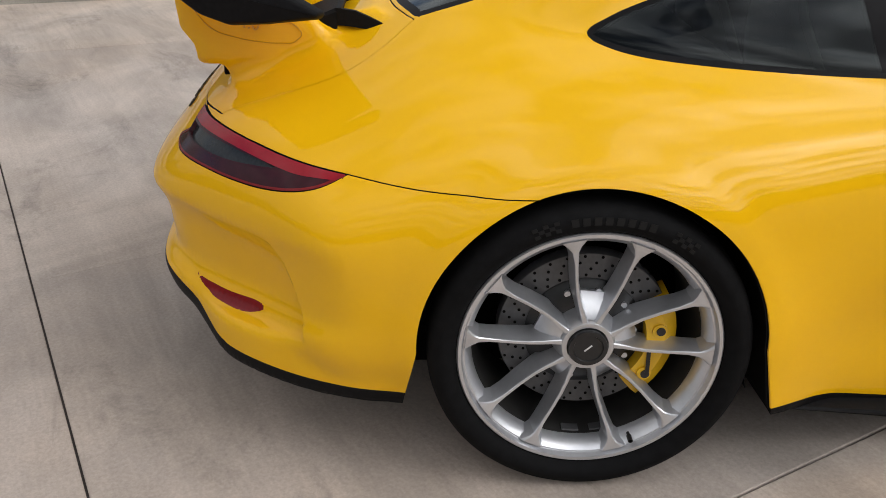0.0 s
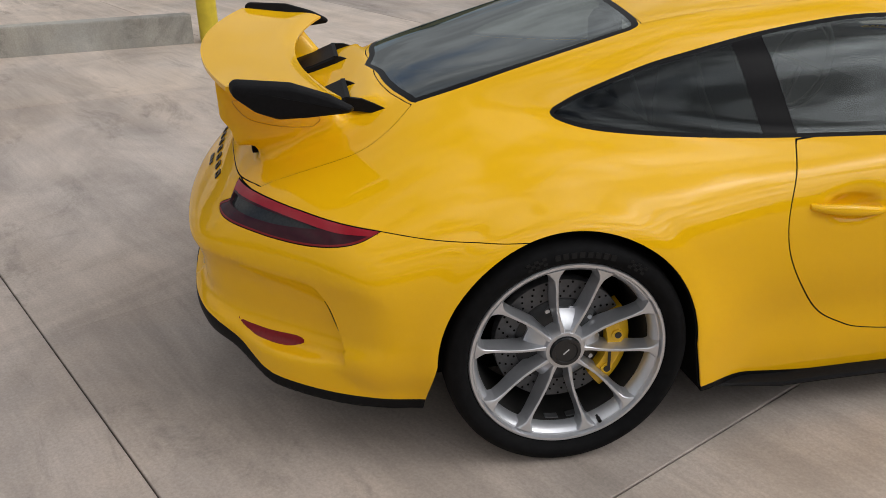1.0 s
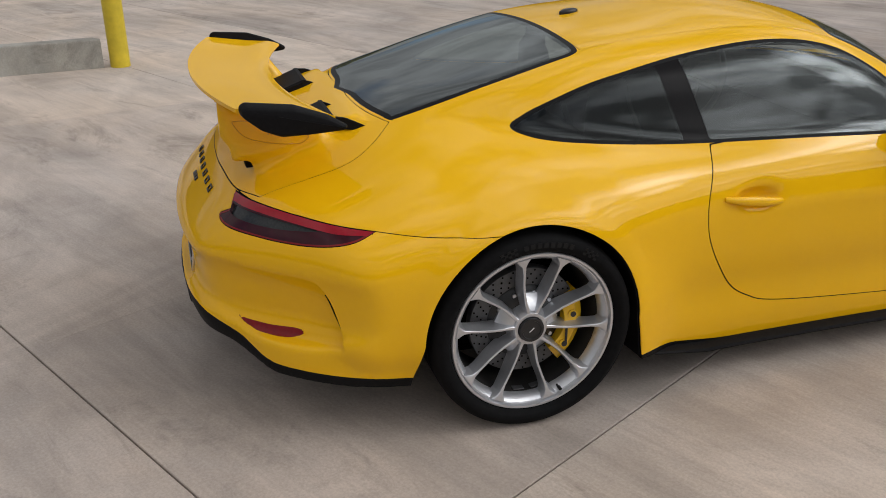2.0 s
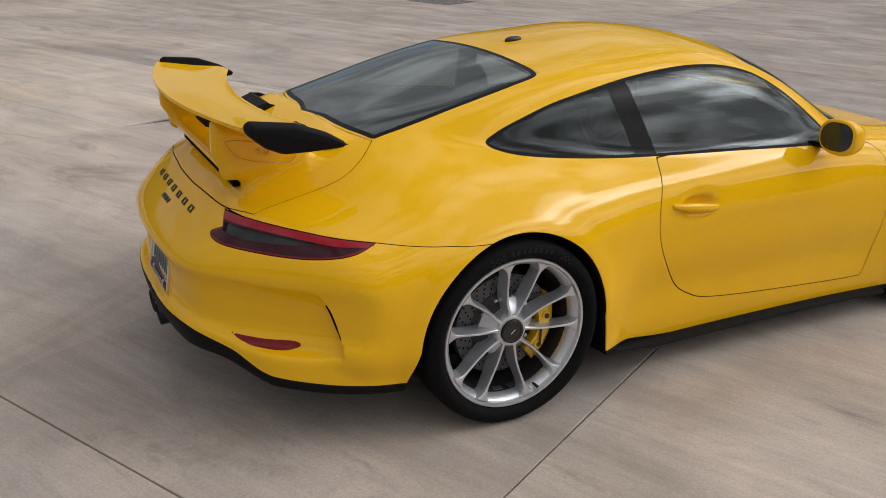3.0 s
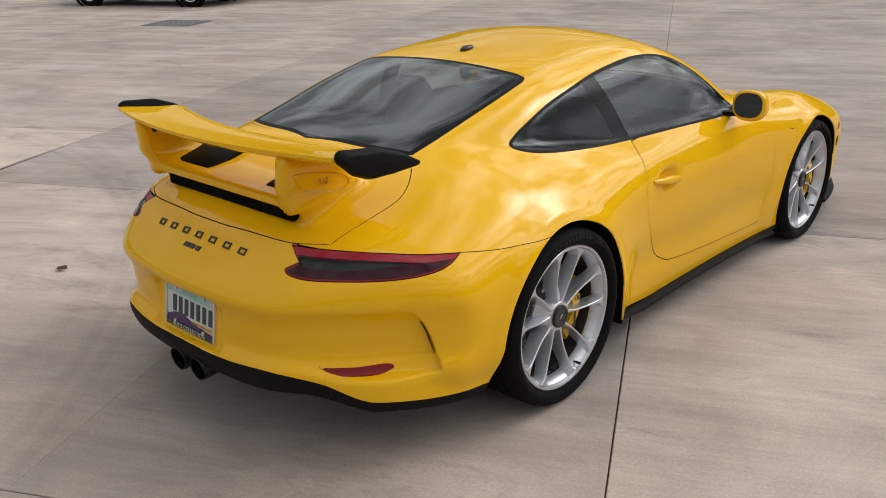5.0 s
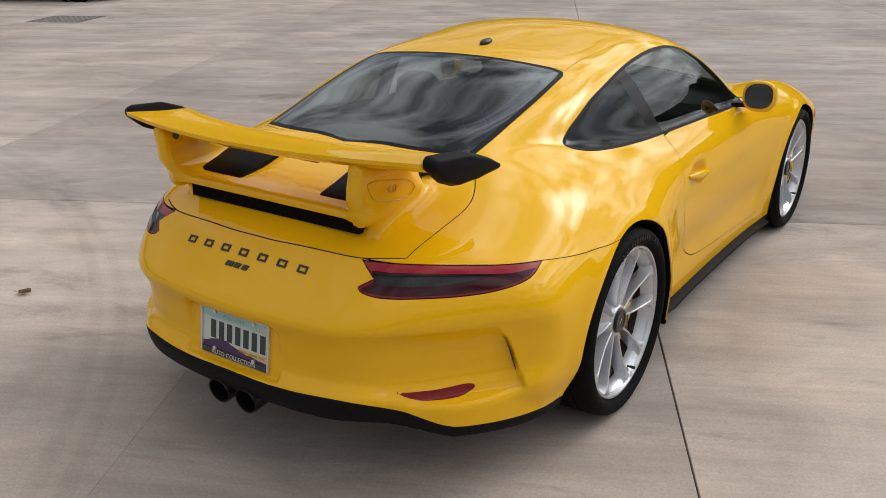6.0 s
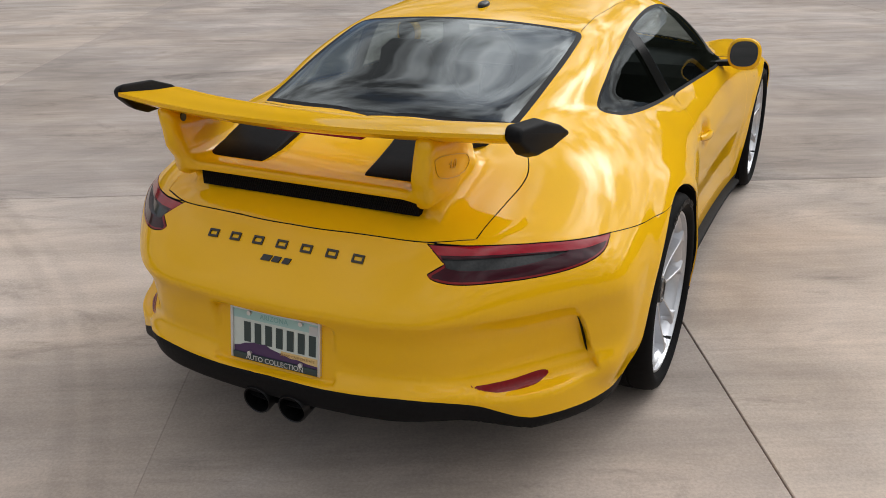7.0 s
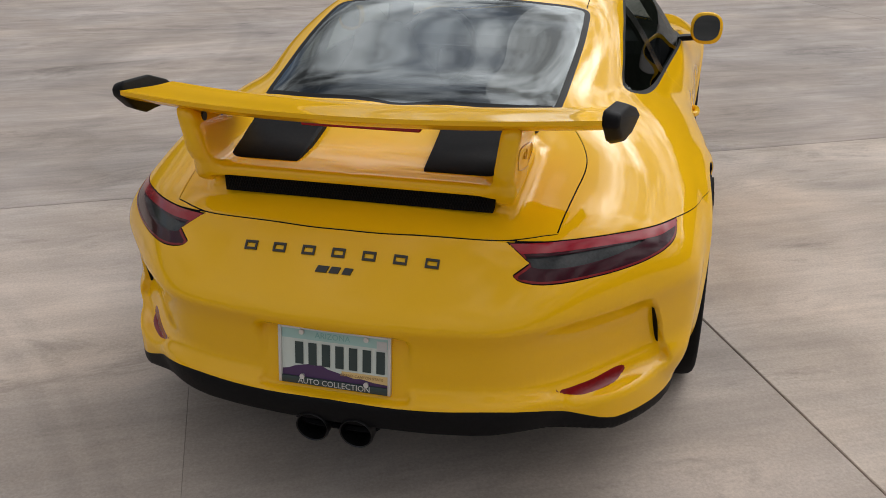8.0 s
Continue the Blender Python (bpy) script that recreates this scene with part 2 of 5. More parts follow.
def body(x, y, z, hollow="own"):
    """The skin. hollow: the bumper's corner panels sunken as they are, not at all, or without their end walls."""
    x = np.abs(x)
    # the door's foot is drawn in, so that the sill stands out below it
    waist = 0.018 * np.exp(-(((z - 0.35) / 0.10) ** 2)) * step(y, 0.46, 0.68) * (1 - step(y, 1.85, 2.02))
    # ahead of the rear wheel the panel flares out to the arch, down to its foot
    flare = np.where(y > 0.2, 1 - step(y, 0.37, 0.60), 0) * (1 - step(z, 0.36, 0.62))
    side = x - SIDE(y) - LEAN(z) * (1 - flare) + waist - 0.018 * flare
    top = z - DECK(y) + FALL(y) * x**3 - CREST(np.clip(y, 1.6, 3.4)) * np.exp(-(((x - 0.70) / 0.15) ** 2))
    corner = x - 0.49 - 0.045 * step(z, 0.55, 0.7)
    tail = TAIL(z) + 0.12 * x**2 + 0.515 * (corner + np.sqrt(corner**2 + 0.01)) - y
    nose = y - NOSE(z) + 0.22 * x**2 + 0.5 * x**6
    f = smax(side, top, 0.16 - 0.075 * step(y, 0.35, 0.8) + 0.04 * step(y, 1.7, 2.1))
    f = smax(f, tail, 0.075)
    f = smax(f, nose, 0.2)
    # the bumper's lower lip, which stands out at the corners
    f = f + 0.026 * step(-y, 0.25, 0.45) * (1 - step(z, 0.20, 0.34)) * step(x, 0.5, 0.7)
    edge_a, edge_b = 0.947 * x - 0.320 * y - 0.943 - 0.045 * np.maximum(1 - ((y + 0.62) / 0.215) ** 2, 0), 0.547 * x - 0.838 * y - 1.091
    lip_ = smax(smax(smax(edge_a, edge_b, 0.04), -y - 0.978, 0.05), z - 0.340 + 0.25 * np.maximum(edge_a, edge_b), 0.03)
    f = smin(f, np.where(y < -0.2, lip_, 1.0), 0.02)
    floor_ = 0.10 + 0.07 * (1 - step(y, 0.36, 0.75))
    rear_edge = lower_edge(x, y) - 0.086 + 0.048 * step(x, 0.36, 0.66) - 0.14 * (y + 1.05) * (1 - step(x, 0.5, 0.75))
    sill = np.where(y < -0.25, np.maximum(rear_edge, floor_), floor_)
    f = smax(f, sill - z, 0.02)
    flank = x - CABIN(y) + 0.5 * (z - 0.9) + 0.3 * np.maximum(z - 0.9, 0) ** 2
    cap = z - ROOF(y + 0.3 * x**2 * step(y, 1.0, 1.5)) + (0.12 + 0.07 * step(y, 0.3, 0.8)) * x**2
    cabin = smax(smax(flank, cap, 0.16), np.maximum(0.66 - z, -0.8 - y), 0.03)
    f = smin(f, cabin, 0.05)
    # the raised engine cover: a lip over the grille slot, and two uprights for the wing
    cover_ = smax(smax(x - 0.40, z - COVER(y), 0.03), np.maximum(np.maximum(-0.80 - y, y + 0.445), 0.74 - z), 0.02)
    lip = smax(smax(x - 0.43, np.abs(z - COVER(y) + 0.012) - 0.012, 0.02), np.maximum(-0.870 - y, y + 0.70), 0.015)
    lean = 0.402 + 0.16 * (z - 0.90)
    front = -0.662 + 0.75 * (1.05 - z)
    foot = 0.80 + 0.062 * step(-y, 0.78, 0.83)
    upright = smax(np.abs(x - lean) - 0.022, np.maximum(-0.872 - 0.036 * step(z, 0.89, 0.96) - y, y - front), 0.02)
    upright = smax(upright, np.maximum(z - BLADE_LOW(1.0616 * y + 0.1161) - 0.006, foot - z), 0.03)
    f = smin(smin(f, upright, 0.08), cover_, 0.04)
    f = smin(f, smin(lip, upright, 0.05), 0.012)
    slot = np.maximum(np.maximum(x - 0.388, np.abs(z - 0.852) - 0.024), np.maximum(y + 0.80, -1.0 - y))
    f = smax(f, -slot, 0.008)
    # the bumper's sunken corner panels, by the way round the corner and by height
    q = (x + y) * 0.7071
    deep = (0.008 + 0.034 * step(q, -0.45, 0.09)) * crease(PANEL_TOP(q) - z, 0.10) * step(z - np.maximum(0.336, LOWER(np.minimum(x, 0.713)) + 0.02), 0.0, 0.02)
    if hollow == "own":
        deep = deep * crease(PANEL_END(z) - q, 0.012)
    if hollow != "none":
        f = f + np.where((y < -0.5) & (z < 0.62), deep, 0)
    # the door handle's bowl
    bowl = (np.sqrt(((y - 0.845) / 0.088) ** 2 + ((z - 0.703) / 0.036) ** 2 + ((x - SIDE(0.82) + 0.006) / 0.032) ** 2) - 1) * 0.03
    f = smax(f, -bowl, 0.012)
    # the number plate's recess
    nook = smax(smax(x - 0.203 - 0.6 * np.maximum(-1.035 - y, 0), np.abs(z - 0.458) - 0.094, 0.05), y + 1.038 - 0.14 * (z - 0.38), 0.012)
    f = smax(f, -nook, 0.006)
    # the rolled lips round the wheel arches
    for yw, zw, r, proud, wide in ((0.0, 0.35, 0.372, 0.011, 0.075), (2.457, 0.345, 0.366, 0.007, 0.045)):
        away = np.sqrt((y - yw) ** 2 + (z - zw) ** 2 + 0 * x) - r
        f = f - np.where(x > 0.75, proud * (1 - step(away, 0.25 * wide, wide)) * step(z, 0.15, 0.4), 0)
    return f


def normals(f, p, e=0.002):
    g = np.stack([f(*(p + e * d).T) - f(*(p - e * d).T) for d in np.eye(3)], 1) / (2 * e)
    return g


def on_surface(f, p, rounds=4):
    for _ in range(rounds):
        g = normals(f, p)
        p = p - (f(*p.T) / np.maximum((g * g).sum(1), 0.05))[:, None] * g
    return p


def net(f, lo, hi, h, half=False):
    """A quad net over the surface f = 0. half: only the side x >= 0, with its edge on x = 0."""
    ax = [np.arange(a, b, h) for a, b in zip(lo, hi)]
    if half:
        ax[0] = np.arange(-0.5 * h, hi[0], h)
    v = f(ax[0][:, None, None], ax[1][None, :, None], ax[2][None, None, :])
    v = np.broadcast_to(v, [len(a) for a in ax])
    s = v < 0
    c = np.zeros([n - 1 for n in s.shape], int)
    for i in (0, 1):
        for j in (0, 1):
            for k in (0, 1):
                c += s[i : i + c.shape[0], j : j + c.shape[1], k : k + c.shape[2]]
    live = (c > 0) & (c < 8)
    num = np.full(live.shape, -1)
    ijk = np.argwhere(live)
    num[live] = np.arange(len(ijk))
    p = np.stack([ax[d][ijk[:, d]] + h / 2 for d in range(3)], 1)
    quads = []
    for d in range(3):
        a, b = (d + 1) % 3, (d + 2) % 3
        lo_, hi_ = [slice(None)] * 3, [slice(None)] * 3
        lo_[d], hi_[d] = slice(None, -1), slice(1, None)
        diff = s[tuple(lo_)].astype(int) - s[tuple(hi_)]
        e = np.argwhere(diff != 0)
        e = e[(e[:, a] > 0) & (e[:, b] > 0) & (e[:, a] < s.shape[a] - 1) & (e[:, b] < s.shape[b] - 1)]
        sign = diff[tuple(e.T)]
        q = []
        for da, db in ((-1, -1), (0, -1), (0, 0), (-1, 0)):
            o = e.copy()
            o[:, a] += da
            o[:, b] += db
            q.append(num[tuple(o.T)])
        q = np.stack(q, 1)
        q[sign < 0] = q[sign < 0, ::-1]
        quads.append(q)
    q = np.concatenate(quads)
    p = on_surface(f, p, 5)
    # even the net out along the surface, then bring it back onto it
    for _ in range(3):
        total, count = np.zeros_like(p), np.zeros(len(p))
        for i in range(4):
            np.add.at(total, q[:, i], p[q[:, (i + 1) % 4]] + p[q[:, (i + 3) % 4]])
            np.add.at(count, q[:, i], 2)
        avg = total / np.maximum(count, 1)[:, None]
        if half:
            avg[ijk[:, 0] == 0, 0] = 0
        p = on_surface(f, 0.5 * p + 0.5 * avg, 2)
    if half:
        p[ijk[:, 0] == 0, 0] = 0
    t = np.concatenate([q[:, [0, 1, 2]], q[:, [0, 2, 3]]])
    return p, t


def split(p, t, s):
    """Cuts the triangles along s = 0."""
    s = np.where(np.abs(s) < 0.0004, 0.0, s)
    g = np.sign(s).astype(int)[t]
    cut = (g.min(1) < 0) & (g.max(1) > 0)
    done, t = t[~cut], t[cut]
    if not len(t):
        return p, done
    g = np.sign(s).astype(int)[t]
    # turn each triangle so that its first corner stands alone, or lies on the line
    zero = (g == 0).any(1)
    alone = np.where(zero, np.argmax(g == 0, 1), np.argmax(g * -np.sign(g.sum(1))[:, None], 1))
    t = np.stack([t[np.arange(len(t)), (alone + i) % 3] for i in range(3)], 1)
    e = np.concatenate([t[~zero][:, [0, 1]], t[~zero][:, [0, 2]], t[zero][:, [1, 2]]])
    key, back = np.unique(np.sort(e, 1), axis=0, return_inverse=True)
    back = back.ravel()
    w = s[key[:, 0]] / (s[key[:, 0]] - s[key[:, 1]])
    new_p = p[key[:, 0]] * (1 - w)[:, None] + p[key[:, 1]] * w[:, None]
    m = len(p) + back
    k = (~zero).sum()
    ab, ac, bc = m[:k], m[k : 2 * k], m[2 * k :]
    a, b, c = t[~zero].T
    x, y, z = t[zero].T
    out = [done, np.stack([a, ab, ac], 1), np.stack([ab, b, c], 1), np.stack([ab, c, ac], 1), np.stack([x, y, bc], 1), np.stack([x, bc, z], 1)]
    return np.concatenate([p, new_p]), np.concatenate(out)


def smooth_line(points, closed=True, per=8):
    """A Catmull-Rom curve through points; a point given twice makes a corner."""
    pts, out, n = [np.array(q, float) for q in points], [], len(points)
    for i in range(n if closed else n - 1):
        p0, p1, p2, p3 = (pts[(i + d) % n] if closed else pts[min(max(i + d, 0), n - 1)] for d in (-1, 0, 1, 2))
        if np.allclose(p1, p2):
            continue
        for k in range(per):
            u = k / per
            out.append(0.5 * (2 * p1 + (p2 - p0) * u + (2 * p0 - 5 * p1 + 4 * p2 - p3) * u * u + (3 * p1 - p0 - 3 * p2 + p3) * u**3))
    if not closed:
        out.append(pts[-1])
    return np.array(out)


def inside(line, u, v):
    """The distance of the points (u, v) from a closed line: minus within it."""
    a, b = line, np.roll(line, -1, 0)
    best, odd = np.full(len(u), 1e9), np.zeros(len(u), bool)
    for (ax, ay), (bx, by) in zip(a, b):
        dx, dy = bx - ax, by - ay
        w = np.clip(((u - ax) * dx + (v - ay) * dy) / max(dx * dx + dy * dy, 1e-12), 0, 1)
        best = np.minimum(best, (u - ax - w * dx) ** 2 + (v - ay - w * dy) ** 2)
        if ay != by:
            odd ^= ((ay > v) != (by > v)) & (u < (v - ay) * dx / dy + ax)
    return np.sqrt(best) * np.where(odd, -1, 1)

# ---- making objects ----
def part(name, bm, mat, parent=None, label="", smooth=None):
    """One mesh object out of a bmesh, under a thing or a part."""
    me = bpy.data.meshes.new(name)
    bmesh.ops.recalc_face_normals(bm, faces=bm.faces)
    bm.to_mesh(me)
    bm.free()
    me.materials.append(mat)
    if smooth is not None:
        me.set_sharp_from_angle(angle=radians(smooth))
        me.polygons.foreach_set("use_smooth", [True] * len(me.polygons))
    ob = new(name, me)
    if parent:
        ob.parent = parent
        ob.matrix_parent_inverse = parent_place(parent).inverted()
    return tagged(ob, label)


def parent_place(ob):
    m = ob.matrix_basis.copy()
    while ob.parent:
        m = ob.parent.matrix_basis @ ob.matrix_parent_inverse @ m
        ob = ob.parent
    return m


def thing(name, label, category, at=(0, 0, 0), group="", kind=""):
    ob = new(name)
    ob.location = at
    ob.empty_display_size = 0.1
    bpy.context.view_layer.update()
    return tagged(ob, label, category, group, kind)


def loft(sections, closed=True, caps=True):
    """A skin through rings of the same number of points."""
    bm = bmesh.new()
    rings = [[bm.verts.new(q) for q in ring] for ring in sections]
    n = len(rings[0])
    for a, b in zip(rings, rings[1:]):
        for i in range(n if closed else n - 1):
            bm.faces.new((a[i], a[(i + 1) % n], b[(i + 1) % n], b[i]))
    if caps and closed:
        bm.faces.new(rings[0])
        bm.faces.new(rings[-1])
    return bm


def box(lo, hi, bevel=0.0, segments=2):
    bm = bmesh.new()
    bmesh.ops.create_cube(bm, size=1)
    for v in bm.verts:
        v.co = [(a + b) / 2 + c * (b - a) for a, b, c in zip(lo, hi, v.co)]
    if bevel:
        bmesh.ops.bevel(bm, geom=bm.edges[:], offset=bevel, segments=segments, affect="EDGES", profile=0.5)
    return bm


def spun(profile, n=96, axis="x"):
    """A ring turned about the x axis from (x, radius) points."""
    return loft([[(x, r * math.sin(a), r * math.cos(a)) for x, r in profile] for a in [2 * math.pi * i / n for i in range(n + 1)][:n]] + [[(x, 0.0, r) for x, r in profile]], caps=False)


def joined(*meshes):
    """One bmesh out of several."""
    out = bmesh.new()
    for bm in meshes:
        me = bpy.data.meshes.new("tmp")
        bm.to_mesh(me)
        bm.free()
        out.from_mesh(me)
        bpy.data.meshes.remove(me)
    return out


def moved(bm, m):
    bmesh.ops.transform(bm, matrix=m, verts=bm.verts)
    return bm


# ---- the car's skin, cut into its panels ----
car = thing("sports_car", "bright yellow two-door coupe with a tall rear wing, on concrete", "car")
P, T = net(body, (-1, -1.16, 0.08), (1.0, 3.52, 1.30), 0.0115, True)

WINDOW = smooth_line([(0.008, 0.964), (0.05, 0.988), (0.115, 1.015), (0.27, 1.065), (0.40, 1.095), (0.645, 1.140), (0.9, 1.170), (1.07, 1.174), (1.2, 1.160), (1.32, 1.127), (1.44, 1.062), (1.54, 0.983), (1.625, 0.908),
                      (1.665, 0.866), (1.665, 0.866), (1.58, 0.851), (1.13, 0.863), (0.70, 0.872), (0.43, 0.887), (0.15, 0.916), (0.032, 0.942)])
REAR_GLASS = smooth_line([(-0.3, 0.328), (0.0, 0.335), (0.30, 0.332), (0.43, 0.325), (0.465, 0.305), (0.476, 0.24), (0.482, 0.05), (0.476, -0.2), (0.470, -0.335), (0.462, -0.358), (0.44, -0.37), (0.33, -0.405), (0.15, -0.425), (-0.3, -0.428)])
SCREEN = smooth_line([(-0.3, 1.40), (0.0, 1.40), (0.3, 1.375), (0.46, 1.335), (0.50, 1.34), (0.53, 1.40), (0.60, 1.62), (0.66, 1.80), (0.63, 1.84), (0.4, 1.97), (0.2, 2.03), (0.0, 2.045), (-0.3, 2.04)])
DECKLID = smooth_line([(-0.3, -0.44), (0.15, -0.437), (0.33, -0.416), (0.43, -0.384), (0.471, -0.362), (0.471, -0.362), (0.53, -0.425), (0.564, -0.49), (0.570, -0.55), (0.557, -0.64), (0.543, -0.74), (0.535, -0.812), (0.535, -0.812), (0.406, -0.876), (0.18, -0.903), (0.0, -0.910), (-0.3, -0.90)])
LAMP = smooth_line([(-0.323, 0.766), (-0.323, 0.766), (-0.19, 0.762), (-0.04, 0.751), (0.10, 0.738), (0.229, 0.728), (0.229, 0.728), (0.19, 0.702), (0.13, 0.686), (0.04, 0.676), (-0.06, 0.674), (-0.15, 0.677), (-0.28, 0.683), (-0.335, 0.693), (-0.346, 0.705), (-0.346, 0.705), (-0.297, 0.727), (-0.297, 0.727)])
REFLECTOR = smooth_line([(-0.248, 0.377), (-0.248, 0.377), (-0.13, 0.371), (-0.03, 0.375), (-0.002, 0.367), (-0.010, 0.355), (-0.058, 0.345), (-0.16, 0.346), (-0.205, 0.356)])
DOOR = smooth_line([(0.703, 0.868), (0.703, 0.868), (0.672, 0.80), (0.645, 0.72), (0.643, 0.64), (0.668, 0.55), (0.725, 0.45), (0.80, 0.355), (0.88, 0.305), (0.97, 0.275), (1.2, 0.25), (1.6, 0.225), (1.88, 0.218), (1.915, 0.24), (1.935, 0.36), (1.948, 0.50), (1.943, 0.63), (1.92, 0.75), (1.86, 0.83), (1.70, 0.862), (1.655, 0.868), (1.655, 0.868), (1.16, 0.878), (0.9, 0.88)])
BUMPER_TOP = spline([-0.9, -0.33, -0.19, -0.04, 0.1, 0.229, 0.375, 0.6], [0.80, 0.770, 0.762, 0.751, 0.738, 0.728, 0.711, 0.70])


def f_window(p):
    return np.maximum(inside(WINDOW, p[:, 1], p[:, 2]), 0.3 - p[:, 0])


def f_rear_glass(p):
    return np.maximum(inside(REAR_GLASS, p[:, 0], p[:, 1]), 0.93 - p[:, 2])


def f_screen(p):
    return np.maximum(inside(SCREEN, p[:, 0], p[:, 1]), 0.80 - p[:, 2])


def f_decklid(p):
    x, y, z = p.T
    high = np.maximum(np.maximum(0.80 - z, x - 0.48), np.maximum(y + 0.55, -0.95 - y))
    return np.minimum(np.maximum(inside(DECKLID, x, y), 0.72 - z), high)


def f_lamp(p):
    x, y, z = p.T
    return np.maximum(inside(LAMP, (x + y) * 0.7071, z), y + 0.3)


def f_reflector(p):
    x, y, z = p.T
    return np.maximum(inside(REFLECTOR, (x + y) * 0.7071, z), y + 0.5)


def f_door(p):
    return np.maximum(inside(DOOR, p[:, 1], p[:, 2]), 0.5 - p[:, 0])


def f_bumper(p):
    x, y, z = p.T
    return np.maximum(z - BUMPER_TOP((x + y) * 0.7071), y + 0.05)


def f_lower(p):
    x, y, z = p.T
    return np.where(y < -0.2, z - lower_edge(x, y), np.where(y > 2.6, z - 0.20, z - 0.138 - 0.054 * (1 - step(y, 0.36, 0.85))))


def f_fuel(p):
    return np.sqrt(((p - (0.832, 2.145, 0.764)) ** 2).sum(1)) - 0.088


def f_roof(p):
    x, y, z = p.T
    edge = np.interp(y, [0.3, 0.52, 0.8, 1.06, 1.34], [0.455, 0.448, 0.458, 0.483, 0.515])
    return np.maximum(np.maximum(x - edge, 1.10 - z), np.maximum(0.33 - y, y - 1.38))


def f_hood(p):
    x, y, z = p.T
    return np.maximum(np.maximum(x - 0.56 + 0.10 * (y - 2.1), y - 3.2), np.maximum(2.02 - 0.4 * x**2 - y, 0.55 - z))


LENS_TOP = spline([-0.34, -0.19, -0.04, 0.1, 0.229], [0.767, 0.762, 0.751, 0.738, 0.728])
CLEAR = smooth_line([(-0.300, 0.744), (-0.300, 0.744), (-0.15, 0.738), (0.0, 0.728), (0.075, 0.722), (0.06, 0.716), (0.0, 0.709), (-0.10, 0.704), (-0.20, 0.706), (-0.285, 0.713), (-0.300, 0.726)])


def f_strip(p):
    x, y, z = p.T
    q = (x + y) * 0.7071
    return np.maximum(LENS_TOP(q) - 0.0205 + 0.008 * step(q, 0.1, 0.23) - z, f_lamp(p))


def f_clear(p):
    x, y, z = p.T
    return np.maximum(inside(CLEAR, (x + y) * 0.7071, z), f_lamp(p))


def f_arch(p):
    x, y, z = p.T
    away = np.minimum(np.hypot(y, z - 0.35) - 0.372, np.hypot(y - 2.457, z - 0.345) - 0.366)
    away = np.minimum(away, np.maximum(np.abs(y) - 0.372 - 0.22 * (0.35 - z), z - 0.35))
    return np.maximum(away, 0.56 - x)


def f_panel(p):
    """The outline of the bumper's sunken corner panel."""
    x, y, z = p.T
    q = (x + y) * 0.7071
    return np.maximum(np.maximum(z - PANEL_TOP(q), q - PANEL_END(z)), np.maximum(y + 0.5, 0.37 - z))


def f_pillar(p):
    """How far forward of the line between the side panes."""
    return p[:, 1] - 0.655 - 0.235 * (1.11 - p[:, 2])


GAP = 0.0019
FIELDS = dict(window=f_window, rear_glass=f_rear_glass, screen=f_screen, decklid=f_decklid, lamp=f_lamp, reflector=f_reflector, door=f_door, bumper=f_bumper, lower=f_lower, fuel=f_fuel, roof=f_roof, hood=f_hood, strip=f_strip, clear=f_clear, arch=f_arch, pillar=f_pillar, panel=f_panel)
CUTS = [("window", 0), ("window", -0.010), ("rear_glass", 0), ("rear_glass", -0.02), ("screen", 0), ("screen", -0.02), ("decklid", GAP), ("decklid", -GAP), ("lamp", 0.0015), ("lamp", -0.0015), ("lamp", -0.006), ("strip", 0), ("clear", 0), ("clear", -0.003), ("reflector", 0), ("arch", 0), ("panel", 0), ("panel", -0.012), ("pillar", 0.0), ("pillar", 0.003), ("pillar", -0.098), ("door", 0.0023), ("door", -0.0023),
        ("bumper", 0.0012), ("bumper", -0.0012), ("lower", 0), ("fuel", 0.0015), ("fuel", -0.0015), ("roof", 0.0018), ("roof", -0.0018), ("hood", 0.002), ("hood", -0.002)]
for key, level in CUTS:
    P, T = split(P, T, FIELDS[key](P) - level)
lines_ = []
# the panel's rim lies on the outer skin, and the foot of its wall at full depth
for level, hollow in ((0.0, "none"), (-0.012, "full")):
    on_line = (np.abs((P[:, 0] + P[:, 1]) * 0.7071 - PANEL_END(P[:, 2]) - level) < 0.0008) & (P[:, 2] > 0.385) & (P[:, 2] < 0.575) & (P[:, 1] < -0.5)
    lines_.append((on_line, lambda x, y, z, hollow=hollow: body(x, y, z, hollow)))
    P[on_line] = on_surface(lines_[-1][1], P[on_line], 5)
MID = P[T].mean(1)
D = {key: f(MID) for key, f in FIELDS.items()}
FACING = normals(body, P)
for on_line, skin_ in lines_:
    FACING[on_line] = normals(skin_, P[on_line])
FACING /= np.maximum(np.linalg.norm(FACING, axis=1), 1e-6)[:, None]
# even the facing out a little, so that reflections run smoothly
sharp = (P[:, 1] < -0.5) & (P[:, 2] < 0.61)
clean = (f_window(P) < -0.004) | (f_rear_glass(P) < -0.004) | (f_screen(P) < -0.004)
TRUE_FACING = FACING.copy()
for turn_ in range(7):
    total = FACING.copy()
    for i in range(3):
        np.add.at(total, T[:, i], FACING[T[:, (i + 1) % 3]] + FACING[T[:, (i + 2) % 3]])
    total[P[:, 0] < 1e-6, 0] = 0
    if turn_:
        total[sharp] = FACING[sharp]
    FACING = total / np.maximum(np.linalg.norm(total, axis=1), 1e-9)[:, None]
FACING[clean] = TRUE_FACING[clean]
left = np.ones(len(T), bool)


def take(mask):
    """The triangles of a panel, which no later panel gets."""
    global left
    mask = mask & left
    left = left & ~mask
    return mask


